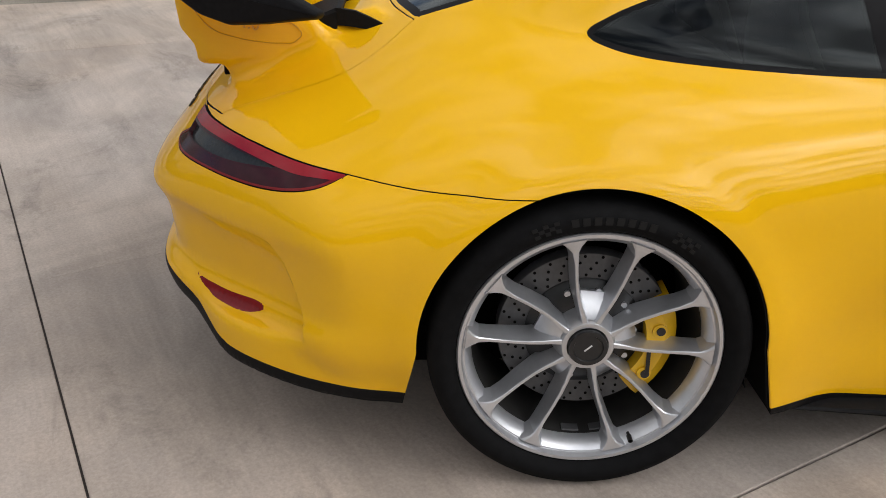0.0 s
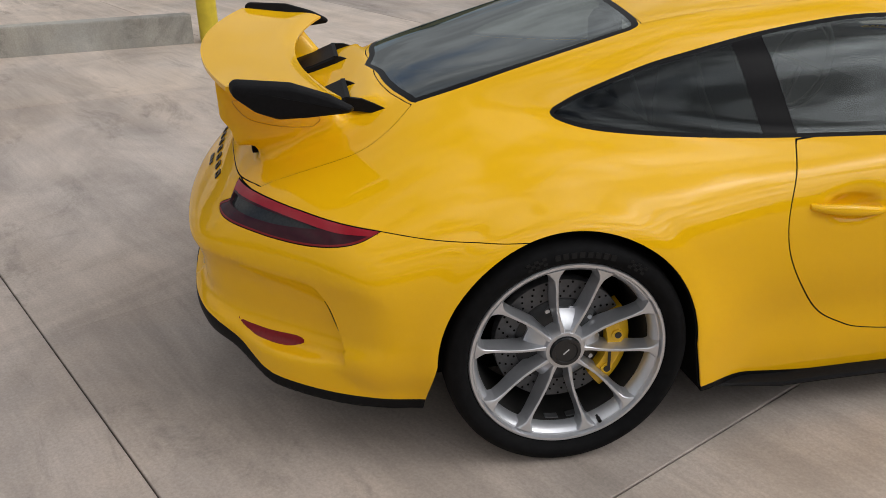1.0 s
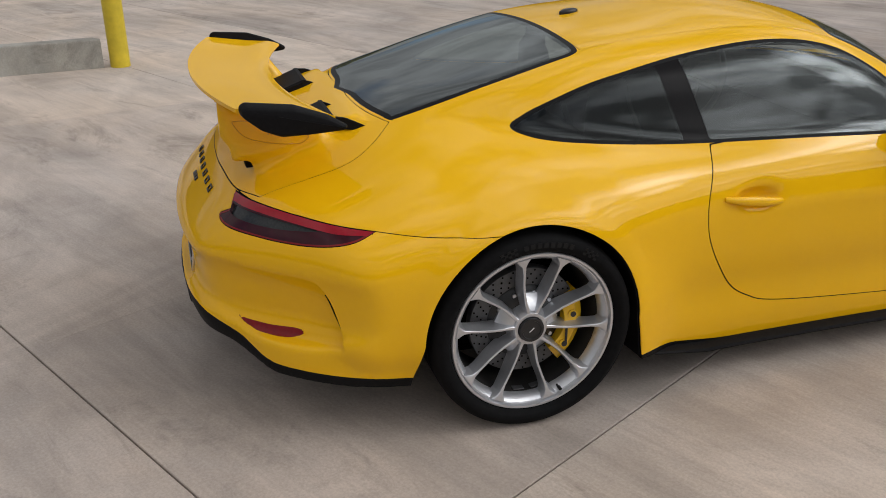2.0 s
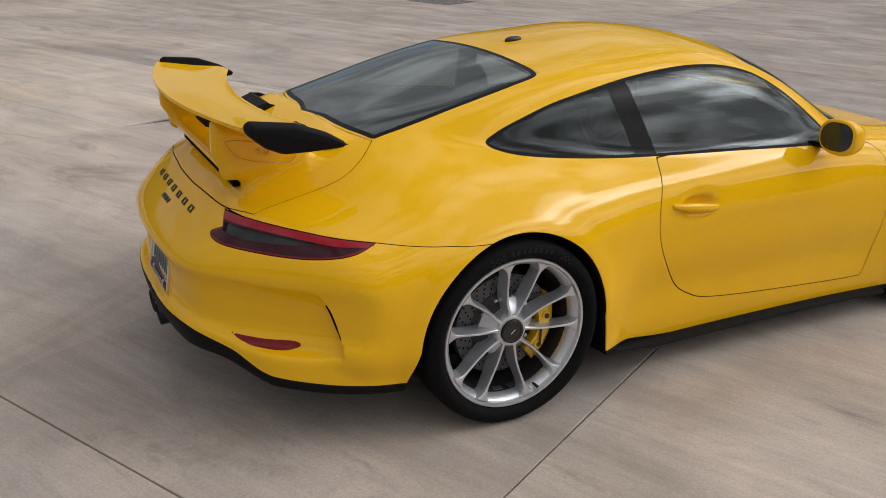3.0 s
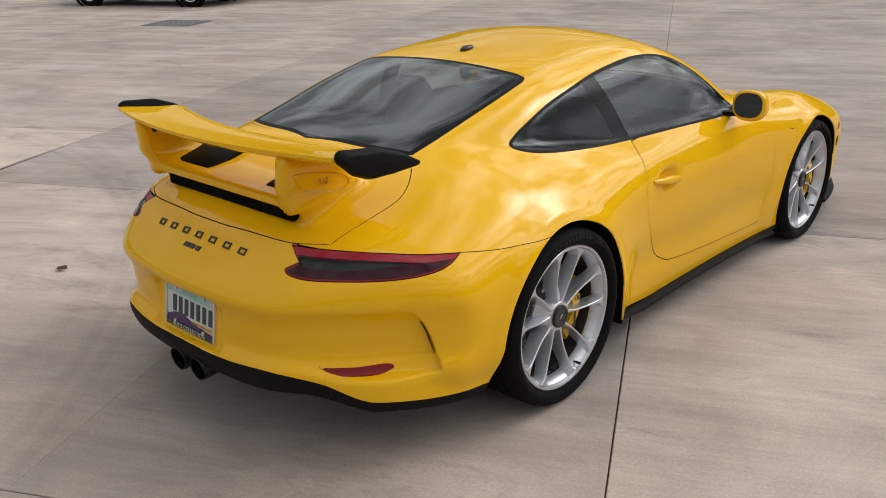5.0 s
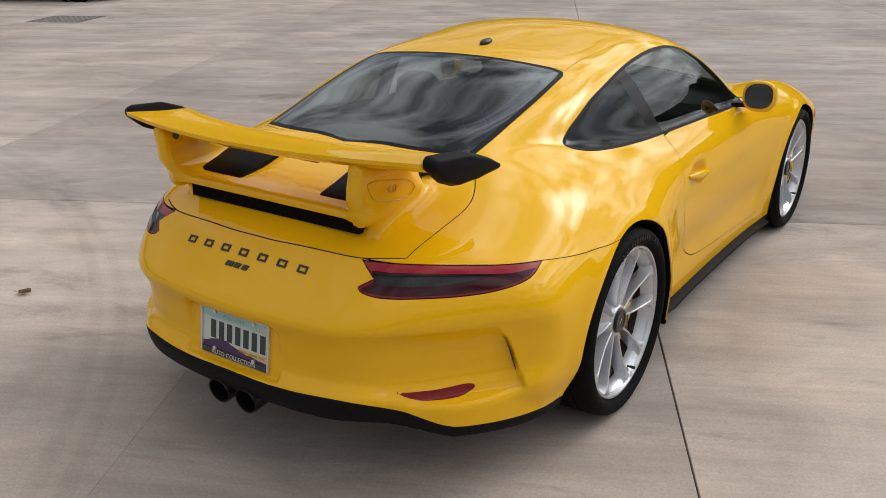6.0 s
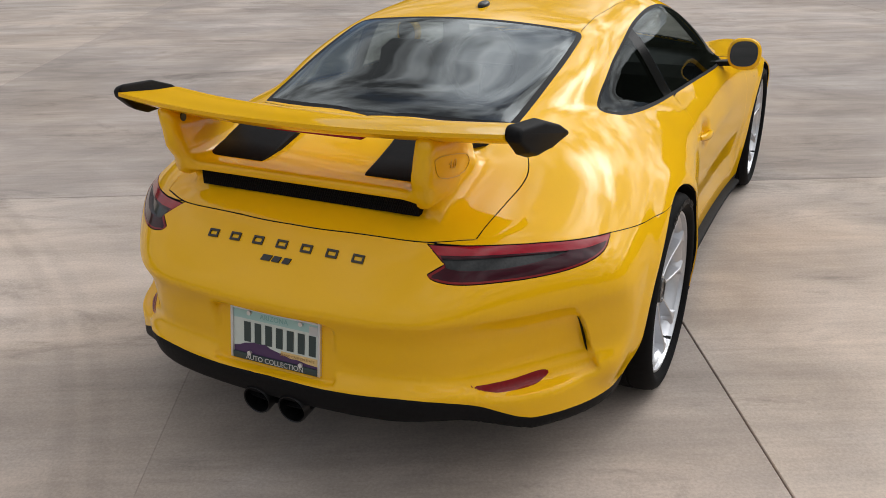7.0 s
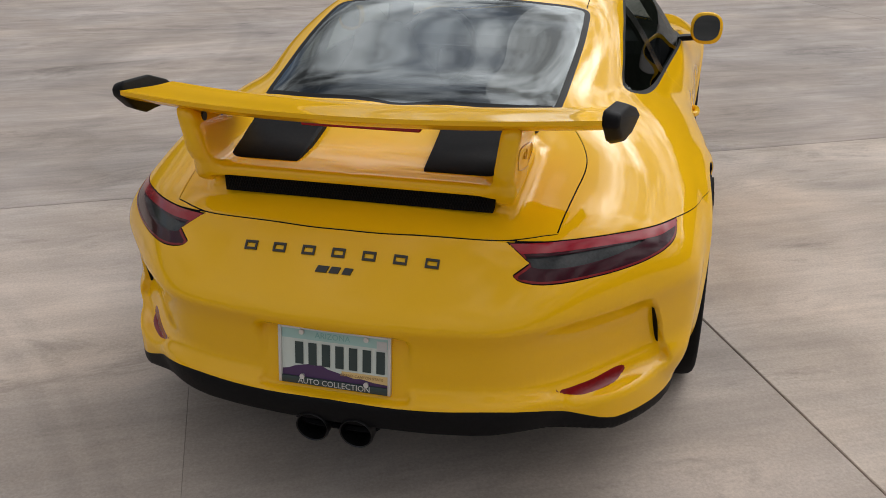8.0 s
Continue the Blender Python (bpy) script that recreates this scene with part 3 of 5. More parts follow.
def panel(name, mask, mat, parent, label="", mirrored=False, whole=False, flange=0.005, sink=0.0):
    """A panel out of the skin: its face, and a turned-in edge that gives it depth. mirrored: the other side's. whole: both halves in one."""
    t = T[mask]
    used, t = np.unique(t, return_inverse=True)
    t = t.reshape(-1, 3)
    p, n = P[used] - sink * FACING[used], FACING[used]
    e = np.sort(np.concatenate([t[:, [0, 1]], t[:, [1, 2]], t[:, [2, 0]]]), 1)
    key, count = np.unique(e, axis=0, return_counts=True)
    directed = np.concatenate([t[:, [0, 1]], t[:, [1, 2]], t[:, [2, 0]]])
    rim = set(map(tuple, key[count == 1]))
    edge = np.array([d for d in directed if tuple(sorted(d)) in rim and not (p[d[0], 0] < 1e-6 and p[d[1], 0] < 1e-6)]).reshape(-1, 2)
    if len(edge) and flange:
        ends, place = np.unique(edge, return_inverse=True)
        place = place.reshape(-1, 2) + len(p)
        lower_ = p[ends] - flange * n[ends]
        t = np.concatenate([t, np.stack([edge[:, 1], edge[:, 0], place[:, 0]], 1), np.stack([edge[:, 1], place[:, 0], place[:, 1]], 1)])
        p, n = np.concatenate([p, lower_]), np.concatenate([n, n[ends]])
    if mirrored or whole:
        flip = np.array([-1, 1, 1])
        if mirrored:
            p, n, t = p * flip, n * flip, t[:, ::-1]
        else:
            on = p[:, 0] < 1e-6
            to = np.where(on, np.arange(len(p)), len(p) + np.cumsum(~on) - 1)
            t = np.concatenate([t, to[t][:, ::-1]])
            p, n = np.concatenate([p, p[~on] * flip]), np.concatenate([n, n[~on] * flip])
    me = bpy.data.meshes.new(name)
    me.from_pydata(p.tolist(), [], t.tolist())
    me.materials.append(mat)
    me.polygons.foreach_set("use_smooth", np.ones(len(me.polygons), bool))
    me.normals_split_custom_set_from_vertices(n.tolist())
    ob = new(name, me)
    ob.parent = parent
    return tagged(ob, label)


def pair(name, mask, mat, parent, label="", **more):
    """A panel on both sides; parent may be the two sides' own parents."""
    two = parent if isinstance(parent, tuple) else (parent, parent)
    return panel(name, mask, mat, two[0], label, **more), panel(name, mask, mat, two[1], label, mirrored=True, **more)


skin = np.ones(len(T), bool)
pane = D["window"] < -0.010
band = take(pane & (D["pillar"] > -0.098) & (D["pillar"] < 0))
take(pane & (D["pillar"] >= 0) & (D["pillar"] < 0.003))
door_pane = take(pane & (D["pillar"] >= 0.003))
quarter_pane = take(pane)
gasket = take(D["window"] < 0)
back_pane, back_edge = take(D["rear_glass"] < -0.02), take(D["rear_glass"] < 0)
front_pane, front_edge = take(D["screen"] < -0.02), take(D["screen"] < 0)
liner = take(D["arch"] < 0)
under = take((MID[:, 2] < 0.112))
black = take(D["lower"] < 0)
strip = take((D["strip"] < 0) & (D["lamp"] < -0.0015))
clear_lens = take(D["clear"] < -0.003)
ledge = take(D["clear"] < 0)
lamp_edge = take((D["lamp"] < -0.0015) & (D["lamp"] > -0.006))
lens = take(D["lamp"] < -0.0015)
gaps = take(D["lamp"] < 0.0015)
reflecting = take(D["reflector"] < 0)
lid = take(D["decklid"] < -GAP)
gaps = gaps | take(D["decklid"] < GAP)
shut = take(D["door"] < -0.0023)
gaps = gaps | take(D["door"] < 0.0023)
flap = take(D["fuel"] < -0.0015)
gaps = gaps | take(D["fuel"] < 0.0015)
rear_skin = take(D["bumper"] < -0.0012)
gaps = gaps | take((np.abs(D["bumper"]) <= 0.0012))
top_skin = take(D["roof"] < -0.0018)
gaps = gaps | take(D["roof"] < 0.0018)
bonnet = take(D["hood"] < -0.002)
gaps = gaps | take(D["hood"] < 0.002)
shell = take(left)

panel("body_shell", shell, PAINT, car, "glossy yellow painted steel", whole=True)
# dark strips close the panel gaps, in place of the shade within
panel("panel_gap_backing", gaps, DARK, car, "dark backing for the shade in the panel gaps", whole=True, flange=0, sink=0.0025)
panel("roof_panel", top_skin, PAINT, car, whole=True)
panel("bonnet", bonnet, PAINT, car, whole=True)
rear_bumper = panel("rear_bumper", rear_skin, PAINT, car, "yellow moulded bumper skin", whole=True)
engine_cover = panel("engine_cover", lid, PAINT, car, "yellow engine lid with wing uprights", whole=True)
part("grille_slot", box((-0.372, -0.832, 0.822), (0.372, -0.790, 0.884), 0.002), DARK, engine_cover)
doors = pair("door", shut, PAINT, car)
panel("fuel_flap", flap, PAINT, car)
panel("front_wing_patch", flap, PAINT, car, mirrored=True)
pair("window_gasket", gasket, BLACK, car, "black window surround", flange=0.012)
pair("pillar_trim", band, GLOSS_BLACK, car, "gloss black pillar trim", flange=0.006)
pair("door_window", door_pane, SIDE_GLASS, doors, "tinted side glass", flange=0.004)
pair("quarter_window", quarter_pane, QUARTER_GLASS, car, "tinted fixed glass, darkened for the cabin behind", flange=0.004)
panel("rear_window", back_pane, GLASS, car, "tinted sloping rear glass", whole=True, flange=0.004)
panel("rear_window_seal", back_edge, SATIN, car, whole=True)
panel("windscreen", front_pane, SCREEN_GLASS, car, "laminated glass", whole=True, flange=0.004)
panel("windscreen_seal", front_edge, SATIN, car, whole=True)


def arch_liner(sign, yw, zw, r):
    """The dark tub round a wheel, just inside the arch's edge."""
    rings = []
    for k in range(61):
        a = radians(-132 + 264 * k / 60)
        y, z = yw + r * math.sin(a), zw + r * math.cos(a)
        if yw == 0 and z < zw:
            y = math.copysign(r + 0.22 * (zw - z), y)
        xs = np.linspace(0.60, 1.0, 200)
        out_ = xs[max(int(np.argmax(body(xs, np.full(200, y), np.full(200, z)) > 0)) - 1, 0)] - 0.003
        rings.append([(sign * x, y, z) for x in (0.555, 0.70, max(out_, 0.72))])
    tub = loft(rings, closed=False)
    back_ = bmesh.new()
    back_.faces.new([back_.verts.new(ring[0]) for ring in rings])
    return joined(tub, back_)


for sign in (1, -1):
    part("wheel_arch_liner", arch_liner(sign, 0.0, 0.35, 0.3715), DARK, car)
    part("wheel_arch_liner", arch_liner(sign, 2.457, 0.345, 0.3655), DARK, car)
panel("floor_pan", under, DARK, car, whole=True, flange=0)
panel("lower_trim", black, BLACK, car, "matt black lower trim", whole=True)
tail_lamps = pair("tail_lamp", lens, SMOKED, car, "smoked dark red tail lamp", flange=0.02, sink=0.001)
pair("light_strip", strip, RED, tail_lamps, "red light strip", flange=0.006)
pair("clear_lens", clear_lens, SMOKE, tail_lamps, "grey smoked lens", flange=0.004, sink=0.010)
pair("lens_edge", ledge, SMOKED, tail_lamps, flange=0.012)
pair("lamp_rim", lamp_edge, DEEP_RED, tail_lamps, flange=0.012)
pair("reflector", reflecting, DEEP_RED, rear_bumper, "dark red reflector", flange=0.006)
# the cabin side of the skin, dark, behind all panels
opaque = ~(door_pane | quarter_pane | back_pane | front_pane | liner)
panel("inner_shell", opaque, TRIM, car, whole=True, flange=0, sink=0.016)

# ---- wheels ----
def tube(points, radius, n=10, closed=False):
    """A round bar along points."""
    pts, rings = [Vector(q) for q in points], []
    for i, q in enumerate(pts):
        a, b = pts[max(i - 1, 0)], pts[min(i + 1, len(pts) - 1)]
        if closed:
            a, b = pts[i - 1], pts[(i + 1) % len(pts)]
        turn = (b - a).to_track_quat("Z", "Y")
        r = radius[i] if isinstance(radius, (list, tuple)) else radius
        rings.append([q + turn @ Vector((r * math.cos(2 * math.pi * k / n), r * math.sin(2 * math.pi * k / n), 0)) for k in range(n)])
    if closed:
        rings.append(rings[0])
    return loft(rings, caps=not closed)


def disc(x0, x1, r, n=48):
    return loft([[(x, r * math.cos(2 * math.pi * k / n), r * math.sin(2 * math.pi * k / n)) for k in range(n)] for x in (x0, x1)])


def polar(x, r, a):
    """A place on the wheel: outwards x, radius, and degrees forward of the top."""
    return Vector((x, r * math.sin(radians(a)), r * math.cos(radians(a))))


DISC = material("drilled_brake_disc", (0.11, 0.11, 0.115), 0.45, metal=0.4, grain=0.15, scale=60)
CALIPER = material("yellow_caliper", (0.72, 0.42, 0.01), 0.4, coat=0.5, grain=0.05, scale=60)
MARK = material("tyre_marking", (0.012, 0.012, 0.0125), 0.5, spec=0.15, grain=0.2, scale=80)
CAP = material("black_cap", (0.015, 0.015, 0.016), 0.3, grain=0.2, scale=90)
SIGN = material("pale_lettering", (0.55, 0.55, 0.55), 0.5, grain=0.05, scale=80)


def spoke(centre, side, face, depth):
    """One of a pair of spokes that part from the hub: a narrow face with flanks that widen to the back."""
    rings = []
    for r, off, w, deep in ((0.045, 0.011, 0.0080, 0.066), (0.060, 0.0150, 0.0062, 0.066), (0.080, 0.0220, 0.0050, 0.066), (0.10, 0.0300, 0.0042, 0.064), (0.13, 0.0400, 0.0037, 0.060), (0.17, 0.0495, 0.0036, 0.056), (0.215, 0.0580, 0.0040, 0.050), (0.240, 0.0640, 0.0065, 0.046), (0.253, 0.0675, 0.013, 0.042), (0.268, 0.0705, 0.026, 0.038)):
        x = face(r)
        a = math.degrees(math.asin(off / r)) * side if r > off else 0
        mid = polar(0, r, centre + a)
        across = polar(0, 1, centre + a + 90)
        ring = []
        for dx, dw in ((0, -0.7), (0.0, 0.7), (-0.002, 1.0), (-0.4 * deep, 1.3), (-deep, 1.6), (-deep, -1.6), (-0.4 * deep, -1.3), (-0.002, -1.0)):
            wide = w * dw + math.copysign(0.0045 * min(-dx / 0.05, 1), dw)
            ring.append(mid + across * wide + Vector((x + dx, 0, 0)))
        rings.append(ring)
    return loft(rings)


def web(centre, face):
    """The sunken plate between the two spokes of a pair, near the hub."""
    rings = []
    for r, w, drop in ((0.045, 0.012, 0.004), (0.060, 0.017, 0.008), (0.080, 0.025, 0.018), (0.10, 0.034, 0.034), (0.112, 0.039, 0.048)):
        mid, across = polar(face(r) - drop, r, centre), polar(0, 1, centre + 90)
        rings.append([mid - across * w, mid + across * w, mid + across * w - Vector((0.02, 0, 0)), mid - across * w - Vector((0.02, 0, 0))])
    return loft(rings)


def wheel(half, radius, rim, track, phase, at, turn):
    """A wheel with its tyre and brake, built about the x axis, outwards +x."""
    lip = rim + 0.027
    e = half - 0.026
    body_ = spun([(e - 0.008, lip), (e + 0.004, lip), (e + 0.007, lip - 0.003), (e + 0.0065, lip - 0.010), (e - 0.003, lip - 0.013), (e - 0.012, lip - 0.016), (e - 0.024, lip - 0.025), (e - 0.050, lip - 0.030), (e - 0.050, lip - 0.034), (e - 0.02, lip - 0.029), (e - 0.008, lip - 0.018)], 120)
    place = pose(*at) @ pose(0, 0, 0, 0, 0, turn)
    made = part("wheel", moved(body_, place), SILVER, car, "silver forged centre-lock wheel", smooth=35)
    face = lambda r: e - 0.028 + 0.028 * min(max((r - 0.05) / 0.21, 0), 1) ** 1.6

    def sub(name, bm, mat, label="", smooth=40):
        return part(name, moved(bm, place), mat, made, label, smooth)

    s = radius - 0.3455
    tyre = [(e - 0.012, lip - 0.004), (e + 0.002, lip + 0.001), (half - 0.006, lip + 0.014), (half, lip + 0.028), (half - 0.001, radius - 0.030), (half - 0.007, radius - 0.016), (half - 0.018, radius - 0.007), (half - 0.04, radius - 0.002)]
    for g in (0.075, 0.028, -0.022, -0.07):
        tyre += [(g + 0.006, radius), (g + 0.005, radius - 0.007), (g - 0.005, radius - 0.007), (g - 0.006, radius)]
    tyre += [(-half + 0.04, radius - 0.002), (-half + 0.012, radius - 0.012), (-half, radius - 0.04), (-half + 0.012, lip)]
    sub("tyre", spun(tyre, 128), RUBBER, "black low-profile rubber tyre", 50)
    sub("rim_barrel", spun([(e - 0.051, lip - 0.0305), (e - 0.08, lip - 0.035), (0.0, lip - 0.037), (-half + 0.03, lip - 0.030), (-half + 0.02, lip - 0.004), (-half + 0.014, lip - 0.004), (-half + 0.022, lip - 0.038), (0.0, lip - 0.043), (e - 0.051, lip - 0.035)], 96), BARREL, "dusty inner rim, darkened as in shade")
    for k in range(5):
        for side in (-1, 1):
            sub("spoke", spoke(phase + 72 * k, side, face, 0.04), SILVER, "", 22)
        sub("spoke_web", web(phase + 72 * k, face), SILVER)
    hx = face(0.045)
    sub("hub", spun([(hx - 0.06, 0.078), (hx - 0.03, 0.070), (hx - 0.004, 0.060), (hx + 0.002, 0.056), (hx + 0.002, 0.046), (hx - 0.012, 0.044), (hx - 0.06, 0.044)], 64), SILVER)
    cap = sub("centre_cap", joined(disc(hx - 0.02, hx + 0.010, 0.0435), spun([(hx + 0.009, 0.0435), (hx + 0.013, 0.042), (hx + 0.013, 0.033), (hx + 0.009, 0.031)], 48)), CAP, "black centre-lock cap")
    sub("cap_mark", moved(box((0, -0.011, -0.002), (0.0012, 0.011, 0.002), 0.0005), pose(hx + 0.010, 0, 0) @ pose(0, 0, 0, phase + 35)), SIGN)
    dx = track
    sub("brake_disc", spun([(dx, 0.193), (dx + 0.003, 0.191), (dx + 0.003, 0.132), (dx, 0.130), (dx - 0.03, 0.130), (dx - 0.032, 0.193)], 96), DISC, "drilled grey brake disc")
    holes = joined(*[moved(disc(dx + 0.0032, dx + 0.0042, 0.0035, 8), pose(0, *polar(0, r, a)[1:])) for k in range(30) for r, a in ((0.140 + 0.015 * j, 12 * k + 3.6 * j) for j in range(4))])
    tagged(sub("drill_hole", holes, DARK), kind="stuff")
    sub("disc_bell", spun([(dx - 0.03, 0.134), (dx + 0.005, 0.133), (dx + 0.008, 0.124), (dx + 0.020, 0.105), (dx + 0.024, 0.060), (dx + 0.024, 0.02)], 64), CAP, "black disc bell")
    for k in range(10):
        sub("disc_bolt", moved(disc(0, 0.008, 0.007, 12), pose(dx + 0.012, *polar(0, 0.110, 36 * k + 14)[1:])), SILVER)
    arc = range(62, 143, 8)
    sub("brake_caliper", loft([[polar(dx + 0.045 - 0.012 * abs(a - 102) / 40, r0, a), polar(dx + 0.048 - 0.014 * abs(a - 102) / 40, r1, a), polar(dx + 0.02, r2, a), polar(dx - 0.05, r2, a), polar(dx - 0.05, r0, a), polar(dx + 0.012, r0, a)] for a in arc for r0, r1, r2 in [(0.135, 0.175, 0.205)]]), CALIPER, "yellow painted brake caliper", 30)
    sub("caliper_mark", moved(box((0, -0.032, -0.0045), (0.0012, 0.032, 0.0045)), pose(dx + 0.0475, *polar(0, 0.152, 112)[1:]) @ pose(0, 0, 0, -112 + 90 - 68)), CAP)
    for a in (84, 124):
        sub("caliper_bolt", moved(disc(0, 0.008, 0.010, 16), pose(dx + 0.040, *polar(0, 0.165, a)[1:])), CAP)
        sub("caliper_boss", moved(disc(0, 0.006, 0.016, 20), pose(dx + 0.039, *polar(0, 0.163, a)[1:])), CALIPER)
    for a in (166, 181):
        ring = [polar(dx + 0.02, lip - 0.0375, a + 9 * k / 6) for k in range(7)]
        sub("balance_weight", loft([[q, q + Vector((0.022, 0, 0)), q + Vector((0.022, 0, 0)) - Vector((0, q.y, q.z)).normalized() * 0.004, q - Vector((0, q.y, q.z)).normalized() * 0.004] for q in ring]), DISC, "grey stick-on balance weight")
    sub("valve", joined(moved(disc(0, 0.03, 0.004, 10), pose(e - 0.02, *polar(0, lip - 0.034, phase + 150)[1:])), moved(disc(0.012, 0.03, 0.006, 10), pose(e - 0.02, *polar(0, lip - 0.034, phase + 150)[1:]))), CAP)
    # raised sidewall marks: a row of bars and two chequered patches
    for k in range(8):
        a = phase - 16 + 4.0 * k
        ring = [polar(half - 0.0008, lip + 0.026 + dr, a + da) for dr, da in ((0, 0), (0.017, 0), (0.017, 2.6), (0, 2.6))]
        sub("sidewall_mark", loft([ring, [q + Vector((0.0012, 0, 0)) for q in ring]]), MARK)
    for base in (-30, 22):
        for i in range(5):
            for j in range(3):
                if (i + j) % 2 == 0:
                    a = phase + base + 2.0 * i
                    ring = [polar(half - 0.0008, lip + 0.022 + 0.008 * j + dr, a + da) for dr, da in ((0, 0), (0.008, 0), (0.008, 2.0), (0, 2.0))]
                    sub("sidewall_check", loft([ring, [q + Vector((0.0014, 0, 0)) for q in ring]]), MARK)
    return made


wheel(0.1525, 0.352, 0.259, 0.03, 6, (0.783, 0, 0.340), 0)
wheel(0.1525, 0.352, 0.259, 0.03, 30, (-0.783, 0, 0.340), 180)
wheel(0.1225, 0.347, 0.257, 0.02, -10, (0.775, 2.457, 0.335), 0)
wheel(0.1225, 0.347, 0.257, 0.02, 48, (-0.775, 2.457, 0.335), 180)

# ---- wing ----
def blade(x):
    """A section of the blade; both its edges bow backwards in the middle."""
    us = [-0.868, -0.85, -0.82, -0.78, -0.74, -0.70, -0.66, -0.62, -0.595, -0.58, -0.575]
    bow = 1 - (x / 0.632) ** 2
    tail_, lead = -0.868 - 0.105 * bow, -0.570 - 0.112 * bow
    ys = [tail_ + (lead - tail_) * (u + 0.868) / 0.293 for u in us]
    return [(x, y, float(BLADE_TOP(u))) for y, u in zip(ys, us)] + [(x, y, float(BLADE_LOW(u))) for y, u in reversed(list(zip(ys, us)))]


wing = part("rear_wing", loft([blade(x) for x in np.linspace(-0.632, 0.632, 24)]), PAINT, car, "yellow wing blade on uprights", smooth=40)


def end_plate(s):
    """A thick black plate, six-sided in side view, leaning outwards to its front."""
    line = [(-0.862, 1.098), (-0.845, 1.112), (-0.70, 1.098), (-0.60, 1.062), (-0.535, 1.022), (-0.545, 1.008), (-0.66, 0.998), (-0.74, 0.995), (-0.80, 1.020), (-0.858, 1.072)]
    inner = [(s * (0.630 + 0.10 * (y + 0.86)), y, z) for y, z in line]
    cy, cz = -0.71, 1.05
    outer = [(s * (0.672 + 0.10 * (y + 0.86)), cy + (y - cy) * 0.93, cz + (z - cz) * 0.78) for y, z in line]
    bm = loft([inner, outer])
    bmesh.ops.bevel(bm, geom=bm.edges[:], offset=0.009, segments=3, affect="EDGES", profile=0.5)
    return bm


for s in (1, -1):
    part("end_plate", end_plate(s), BLACK, wing, "black wing end plate", 40)
    part("upright_bolt", moved(disc(-0.004, 0.004, 0.012, 20), pose(s * 0.4005, -0.855, 1.033)), CAP, wing)
    part("upright_bolt", moved(disc(-0.004, 0.004, 0.010, 20), pose(s * 0.4000, -0.763, 1.020)), CAP, wing)


def scoop(s):
    """A black ram-air scoop: a ramp that rises to a forward mouth, with a fin at its outer side."""
    rings = []
    for y, xi, xo, up in ((-0.785, 0.178, 0.398, 0.003), (-0.775, 0.176, 0.400, 0.010), (-0.70, 0.172, 0.400, 0.018), (-0.62, 0.170, 0.402, 0.022), (-0.545, 0.168, 0.404, 0.027)):
        z = float(COVER(y))
        rings.append([(s * xi, y, z - 0.02), (s * xi, y, z + up * 0.7), (s * (xi + 0.008), y, z + up), (s * (xo - 0.008), y, z + up), (s * xo, y, z + up * 0.7), (s * xo, y, z - 0.02)])
    y0 = -0.545
    bm = loft(rings)
    z0 = float(COVER(y0))
    fin = loft([[(s * a, y, lo), (s * b, y, lo), (s * b, y, hi), (s * a, y, hi)] for y, a, b, lo, hi in ((y0, 0.390, 0.405, z0 - 0.012, z0 + 0.027), (-0.50, 0.404, 0.417, z0 - 0.016, z0 + 0.022), (-0.465, 0.416, 0.427, z0 - 0.020, z0 + 0.008), (-0.434, 0.428, 0.434, z0 - 0.022, z0 - 0.006))])
    cheek = loft([[(s * a, y, lo), (s * b, y, lo), (s * b, y, hi), (s * a, y, hi)] for y, a, b, lo, hi in ((y0, 0.168, 0.180, z0 - 0.012, z0 + 0.027), (-0.52, 0.176, 0.186, z0 - 0.01, z0 + 0.020), (-0.49, 0.186, 0.192, z0 - 0.01, z0 + 0.008))])
    roof_ = loft([[(s * 0.169, y, z0 + 0.020), (s * 0.404, y, z0 + 0.020), (s * 0.404, y, z0 + 0.0275), (s * 0.169, y, z0 + 0.0275)] for y in (y0 - 0.002, y0 + 0.012)])
    return joined(bm, fin, cheek, roof_)


for s in (1, -1):
    intake = part("air_scoop", scoop(s), BLACK, engine_cover, "matt black air scoop", 30)
    part("scoop_mouth", box((min(s * 0.182, s * 0.388), -0.546, 0.945), (max(s * 0.182, s * 0.388), -0.542, 0.976), 0.001), DARK, intake)
part("brake_light", box((-0.165, -0.772, 1.000), (0.165, -0.740, 1.034), 0.005), RED, wing, "slim red brake light", 30)
# the grille mesh in the slot: crossing bars
bars = []
for k in range(-45, 46):
    for d in (-1, 1):
        x = k * 0.0079
        bars.append(tube([(x - 0.010 * d, -0.833, 0.826), (x + 0.010 * d, -0.833, 0.876)], 0.0011, 4))
tagged(part("grille_mesh", joined(*bars), BLACK, engine_cover), kind="stuff")

# body yellow darkened for the shade in engraved lines
GROOVE_SHADE = material("groove_shade_paint", (0.62, 0.32, 0.003), 0.4, coat=0.5)
# ---- mirrors, handles, skirts, aerial ----
MIRROR = material("mirror_glass", (0.06, 0.07, 0.078), 0.03, metal=1.0)


def mirror_shell(s):
    rings = []
    for y, w in ((1.508, 0.92), (1.512, 0.98), (1.526, 1.0), (1.55, 0.97), (1.575, 0.88), (1.595, 0.72), (1.608, 0.46), (1.613, 0.15)):
        ring = []
        for k in range(28):
            a = 2 * math.pi * k / 28
            c, q = math.cos(a), math.sin(a)
            ring.append((s * (0.890 + 0.074 * w * math.copysign(abs(c) ** 0.75, c)), y + 0.022 * c, 0.910 + 0.074 * w * math.copysign(abs(q) ** 0.8, q) - 0.006 * c))
        rings.append(ring)
    return loft(rings)


